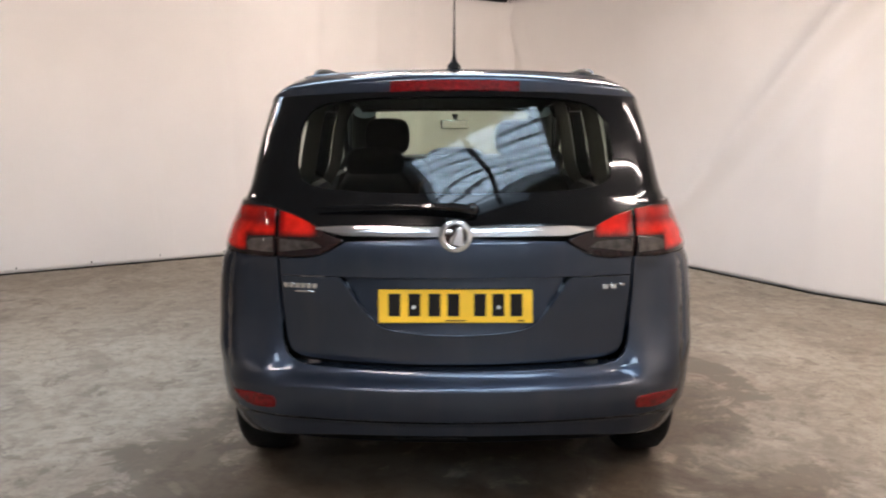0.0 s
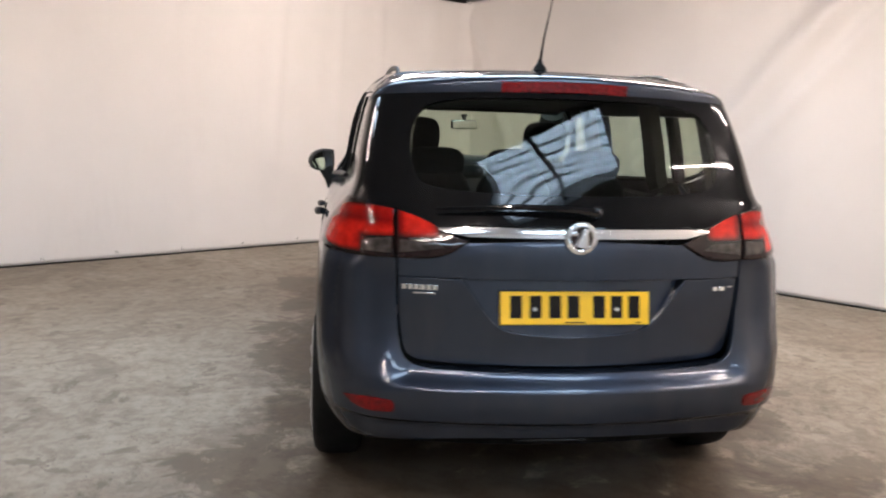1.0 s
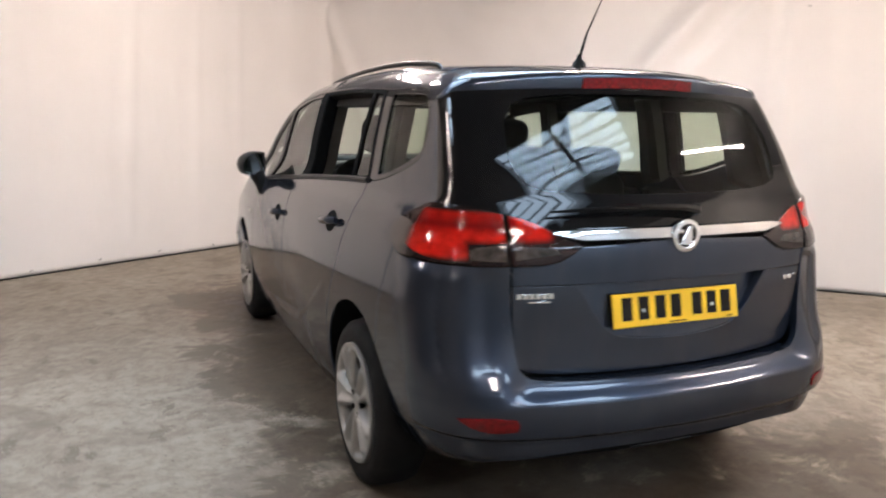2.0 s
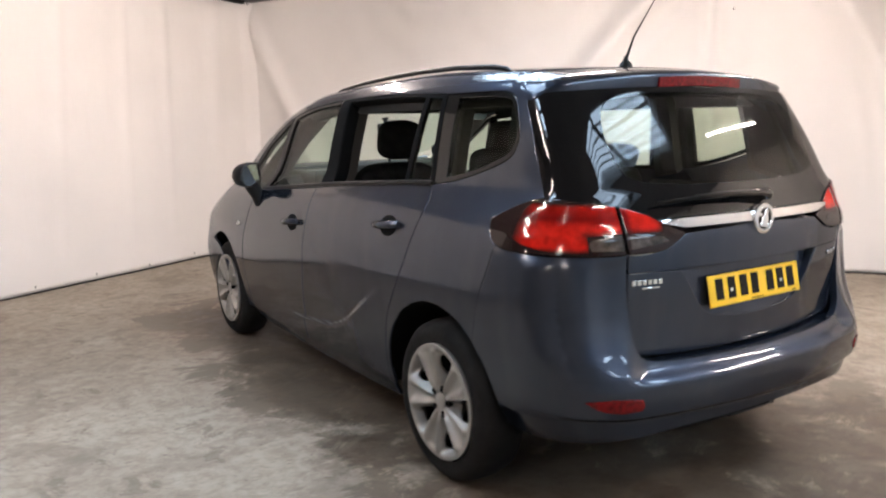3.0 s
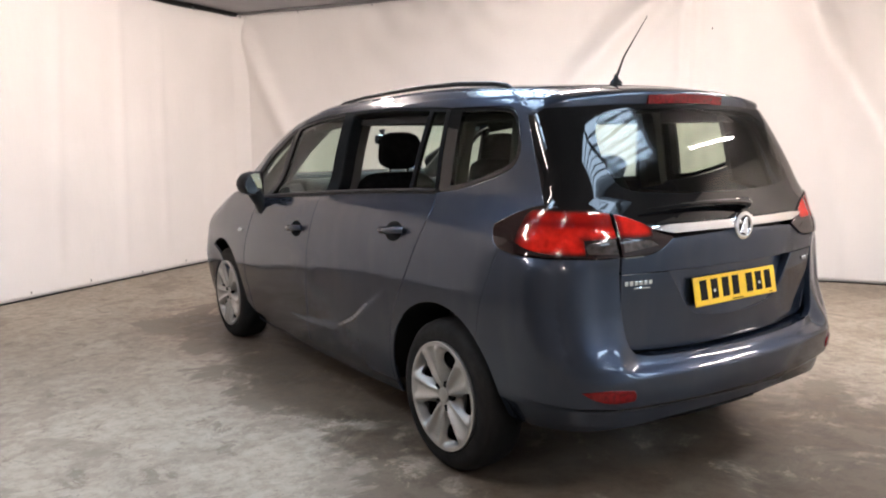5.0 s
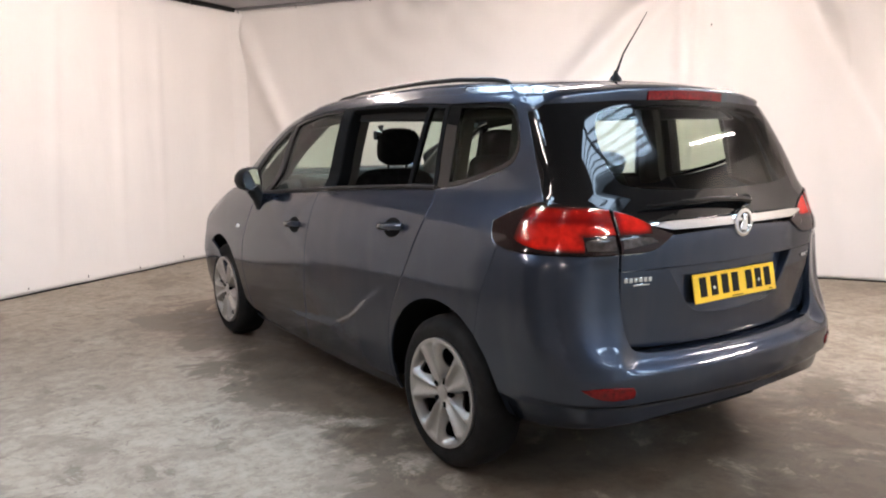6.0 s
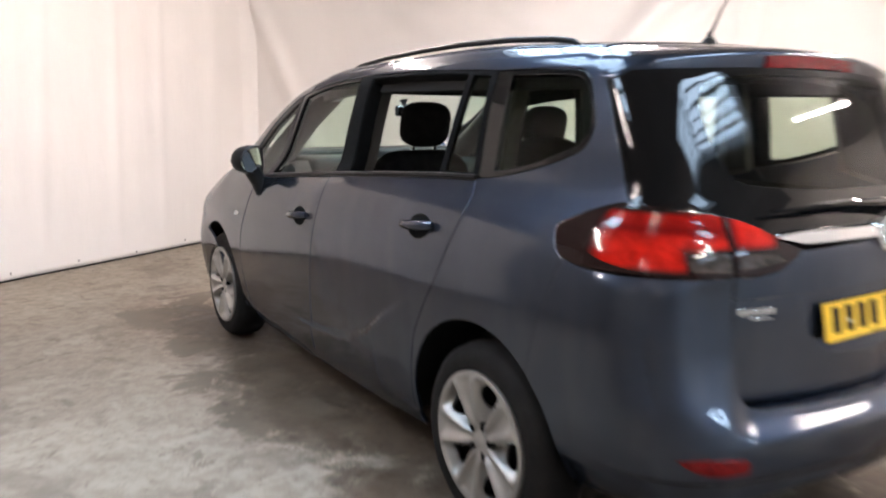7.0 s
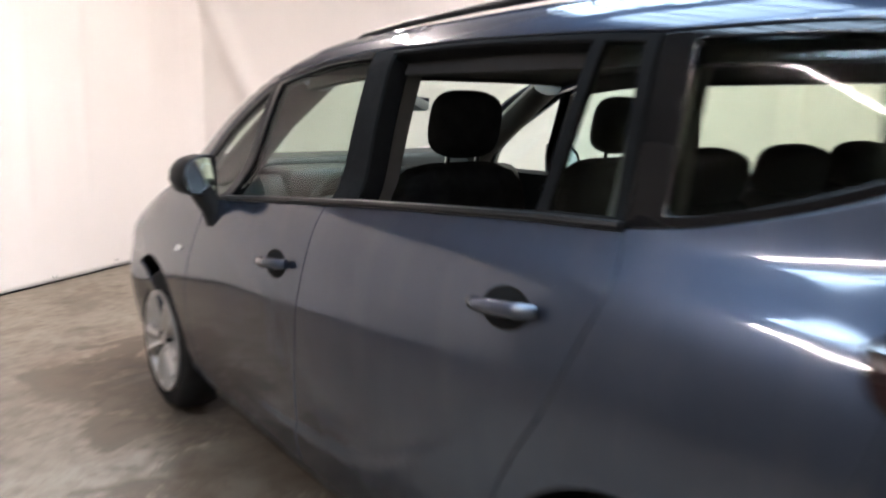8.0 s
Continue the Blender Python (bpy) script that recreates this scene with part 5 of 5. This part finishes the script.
part("wiper_cap", spin([(0.0, 0.024), (-0.02, 0.022), (-0.03, 0.012), (-0.032, 0.0005)], 24, "Y"), GLOSSBLACK, tailgate).matrix_world = Matrix.Translation((0.055, -0.775, 1.15))

# aerial
base = part("aerial", spin([(0.0, 0.03), (0.012, 0.026), (0.028, 0.012), (0.045, 0.008)], 20, "Z"), TRIM, car, "black whip aerial")
base.matrix_world = Matrix.Translation((0, -0.125, 1.655))
part("mast", tube([(0, -0.004, 0.035), (0, -0.045, 0.12), (0, -0.175, 0.28)], [0.0065, 0.004, 0.0017], 8), TRIM, base)


# wheels
def wheel_face(y, z):
    """The wheel cover: five broad spokes with two raised ribs each, hollows between them falling to the openings."""
    r = np.hypot(y, z)
    a = np.arctan2(z, y)
    step = 2 * math.pi / 5
    off = np.abs((a - math.pi / 2 + step / 2) % step - step / 2)
    d = off * r
    wide = 0.022 + 0.41 * np.clip(r - 0.035, 0, 1)
    rim = np.clip((r - 0.2) / 0.022, 0, 1)
    rim = rim * rim * (3 - 2 * rim)
    out = np.clip((r - 0.04) / 0.04, 0, 1)
    rib = np.exp(-((d - 0.55 * wide) / (0.2 * wide + 0.004)) ** 2)
    hollow = np.clip((d - 0.72 * wide) / (0.5 * wide), 0, 1)
    dish = -0.022 + 0.014 * np.clip(r / 0.2, 0, 1)
    x = dish + (1 - rim) * out * (0.021 * rib - 0.036 * hollow) + 0.012 * rim
    cap = np.clip((0.075 - r) / 0.02, 0, 1)
    return x + 0.004 * cap, y, z


def wheel(name_sign):
    hub = thing("wheel", "", "")
    tyre = [(-0.205, 0.222), (-0.21, 0.26), (-0.205, 0.3), (-0.185, 0.322), (-0.15, 0.33), (-0.07, 0.33), (-0.03, 0.322), (-0.008, 0.3), (-0.002, 0.27), (-0.008, 0.24), (-0.022, 0.232)]
    part("tyre", spin(tyre, 72), RUBBER, hub)
    holes = []
    for k in range(5):
        a0 = math.pi / 2 + (k + 0.5) * 2 * math.pi / 5
        pts = []
        edge_pts = ((0.108, 0.06), (0.122, 0.15), (0.145, 0.215), (0.174, 0.235), (0.195, 0.2))
        pts += [(r * math.cos(a0 - d), r * math.sin(a0 - d)) for r, d in edge_pts]
        pts += [(0.203 * math.cos(a0), 0.203 * math.sin(a0))]
        pts += [(r * math.cos(a0 + d), r * math.sin(a0 + d)) for r, d in edge_pts[::-1]]
        holes.append(outline([c(pts[0]), *pts[1:]], 0.01))
    disc = np.array([(0.236 * math.cos(q), 0.236 * math.sin(q)) for q in (2 * math.pi * i / 72 for i in range(72))])
    panel("rim", disc, wheel_face, SILVER, hub, holes, gap=0, edge=0.004, depth=0.02, step=0.0085, centre=(-1, 0, 0), label="silver five-spoke wheel cover")
    part("rim_barrel", spin([(-0.03, 0.232), (-0.19, 0.21), (-0.09, 0.2), (-0.08, 0.0005)], 48), ROUGHBLACK, hub)
    for k in range(5):
        a = math.pi / 2 + (k + 0.5) * 2 * math.pi / 5
        bm = spin([(-0.02, 0.0145), (0.0, 0.014), (-0.002, 0.011), (-0.003, 0.0005)], 16)
        bmesh.ops.transform(bm, matrix=Matrix.Translation((-0.0105, 0.054 * math.cos(a), 0.054 * math.sin(a))), verts=bm.verts)
        part("bolt_recess", bm, ROUGHBLACK, hub)
    valve_at = radians(90 + 36)
    bm = tube([(-0.03, 0.152 * math.cos(valve_at + 0.34), 0.152 * math.sin(valve_at + 0.34)), (-0.006, 0.152 * math.cos(valve_at + 0.34), 0.152 * math.sin(valve_at + 0.34))], [0.009, 0.007], 10)
    part("valve", bm, ROUGHBLACK, hub)
    bm = spin([(-0.022, 0.034), (-0.012, 0.031), (-0.009, 0.02), (-0.008, 0.0005)], 28)
    part("hub_cap", bm, SILVER, hub)
    return hub


wheel_one = wheel(1)
wheel_one.parent = car
wheel_one.matrix_world = pose(-0.91, -0.015, 0.33, 21, 0, 180)
for x, y, turn, spinning in ((-0.884, 2.79, 180, 31), (0.91, -0.015, 0, 20), (0.884, 2.79, 0, 50)):
    copy_thing(wheel_one, pose(x, y, 0.33, spinning, 0, turn))

# underside and inner body
part("floor_pan", block((1.34, 3.7, 0.12), Matrix.Translation((0, 1.45, 0.3)), 0.03), ROUGHBLACK, car)
def inner_shell(y0, y1, z0, z1, name, material, off):
    for sign in (-1, 1):
        loop = outline([c((y1, z0)), c((y0, z0)), c((y0, z1)), c((y1, z1))], 0.05)
        panel(name, loop, lambda y, z, s=sign: (s * (on_side(y, z) - off), y, z), material, car, step=0.08, depth=0.03)


inner_shell(0.5, 2.3, 0.35, 1.1, "door_lining", DASH, 0.05)
inner_shell(-0.45, 0.42, 0.79, 1.12, "boot_lining", DASH, 0.045)


# ---- cabin ----
liner = [c((-0.56, -0.28)), c((0.56, -0.28)), c((0.58, 1.7)), (0, 1.76), c((-0.58, 1.7))]
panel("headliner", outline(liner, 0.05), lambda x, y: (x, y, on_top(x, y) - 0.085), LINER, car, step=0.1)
for sign in (-1, 1):
    def sh_in(y, z, s=sign):
        return s * (on_side(y, z) - 0.06), y, z
    rail = [c((-0.3, 1.485)), (0.2, 1.49), (0.7, 1.493), (1.3, 1.493), c((1.68, 1.46)), c((1.66, 1.545)), (1.2, 1.575), (0.5, 1.58), c((-0.2, 1.565))]
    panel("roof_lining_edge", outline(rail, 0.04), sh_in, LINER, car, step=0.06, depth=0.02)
    for loop, deep, material in (([c((1.28, 1.1)), c((1.145, 1.12)), c((1.095, 1.57)), c((1.2, 1.58))], 0.05, PILLARGREY),
                                 ([c((0.3, 1.16)), c((0.15, 1.18)), c((0.15, 1.57)), c((0.27, 1.57))], 0.05, PILLARGREY),
                                 ([c((-0.24, 1.2)), c((-0.48, 1.14)), c((-0.36, 1.5)), c((-0.2, 1.56))], 0.03, PILLAR)):
        def inner(y, z, s=sign, off=0.075 if deep > 0.04 else 0.03):
            return s * (on_side(y, z) - off), y, z
        panel("pillar_trim", outline(loop, 0.04), inner, material, car, step=0.06, depth=deep)
    pts = [(sign * 0.64, 2.5, 1.07), (sign * 0.63, 2.3, 1.2), (sign * 0.61, 2.05, 1.35), (sign * 0.57, 1.78, 1.5)]
    part("windscreen_pillar_trim", tube(pts, [0.1, 0.09, 0.08, 0.075], 14, flat=0.6), PILLARGREY, car)


def seat(width, height, lean, rest_size, raised):
    """A seat with cushion, leaning backrest and a headrest on two posts; its origin lies under the cushion's back."""
    s = thing("seat", "", "")
    part("cushion", block((width, 0.5, 0.16), Matrix.Translation((0, 0.24, 0.36)), 0.05, 3), FABRIC, s)
    m = Matrix.Translation((0, 0.0, 0.4)) @ Matrix.Rotation(radians(lean), 4, "X")
    bm = pillow((width, 0.16, height), m @ Matrix.Translation((0, 0, height / 2)), 4.5)
    part("backrest", bm, FABRIC, s)
    up = height + raised + rest_size[2] / 2
    part("headrest", pillow(rest_size, m @ Matrix.Translation((0, 0.01, up)), 3.4), FABRIC, s)
    for x in (-0.06, 0.06):
        part("post", tube([m @ Vector((x, 0, height - 0.04)), m @ Vector((x, 0, up - 0.02))], 0.0085, 10), CHROME, s)
    return s


front = seat(0.56, 0.785, 12, (0.255, 0.11, 0.21), 0.022)
front.parent = car
front.matrix_world = pose(-0.375, 1.36, 0.06)
copy_thing(front, pose(0.375, 1.37, 0.05))
middle = seat(0.375, 0.775, 14, (0.27, 0.11, 0.13), -0.025)
middle.parent = car
middle.matrix_world = pose(-0.37, 0.49, 0.06)
for x in (0.01, 0.38):
    copy_thing(middle, pose(x, 0.49, 0.06))

# dashboard, steering wheel, mirror
dash = part("dashboard", block((1.42, 0.72, 0.34), Matrix.Translation((0, 2.4, 0.93)) @ Matrix.Rotation(radians(-8), 4, "X"), 0.08, 4), DASH, car)
part("dash_top", block((1.3, 0.34, 0.1), Matrix.Translation((0, 2.5, 1.14)), 0.03, 3), DASH, dash)
part("instrument_hood", block((0.4, 0.3, 0.12), Matrix.Translation((-0.38, 2.18, 1.1)), 0.04, 3), DASH, dash)
part("display_hood", block((0.3, 0.2, 0.1), Matrix.Translation((0.03, 2.14, 1.09)), 0.045, 4), ROUGHBLACK, dash, "black hood over the middle display")
part("air_vent", block((0.1, 0.02, 0.006), Matrix.Translation((0.0, 2.02, 1.045)), 0.002), STEEL, dash)
wheel_pts = [Vector((-0.38, 1.92, 1.0)) + Matrix.Rotation(radians(-62), 3, "X") @ Vector((0.185 * math.cos(a), 0.185 * math.sin(a), 0)) for a in (2 * math.pi * k / 28 for k in range(29))]
steer = part("steering_wheel", tube(wheel_pts, 0.016, 8, False), DASH, car)
part("steering_boss", block((0.2, 0.06, 0.12), Matrix.Translation((-0.38, 1.94, 1.0)), 0.025), DASH, steer)
part("steering_spoke", block((0.3, 0.02, 0.035), Matrix.Translation((-0.38, 1.93, 1.01)), 0.008), STEEL, steer)
mirror_m = Matrix.Translation((0.02, 2.03, 1.42)) @ Matrix.Rotation(radians(24), 4, "Z")
housing = part("inner_mirror", block((0.205, 0.03, 0.062), mirror_m, 0.013, 3), DASH, car, "black inner rear-view mirror")
part("mirror_face", block((0.196, 0.004, 0.053), mirror_m @ Matrix.Translation((0, -0.0155, 0)), 0.001, 1), MIRROR, housing)
part("mirror_stem", tube([(0.025, 2.045, 1.435), (0.025, 2.065, 1.46), (0.025, 2.07, 1.485)], [0.009, 0.013, 0.024], 10), DASH, housing)
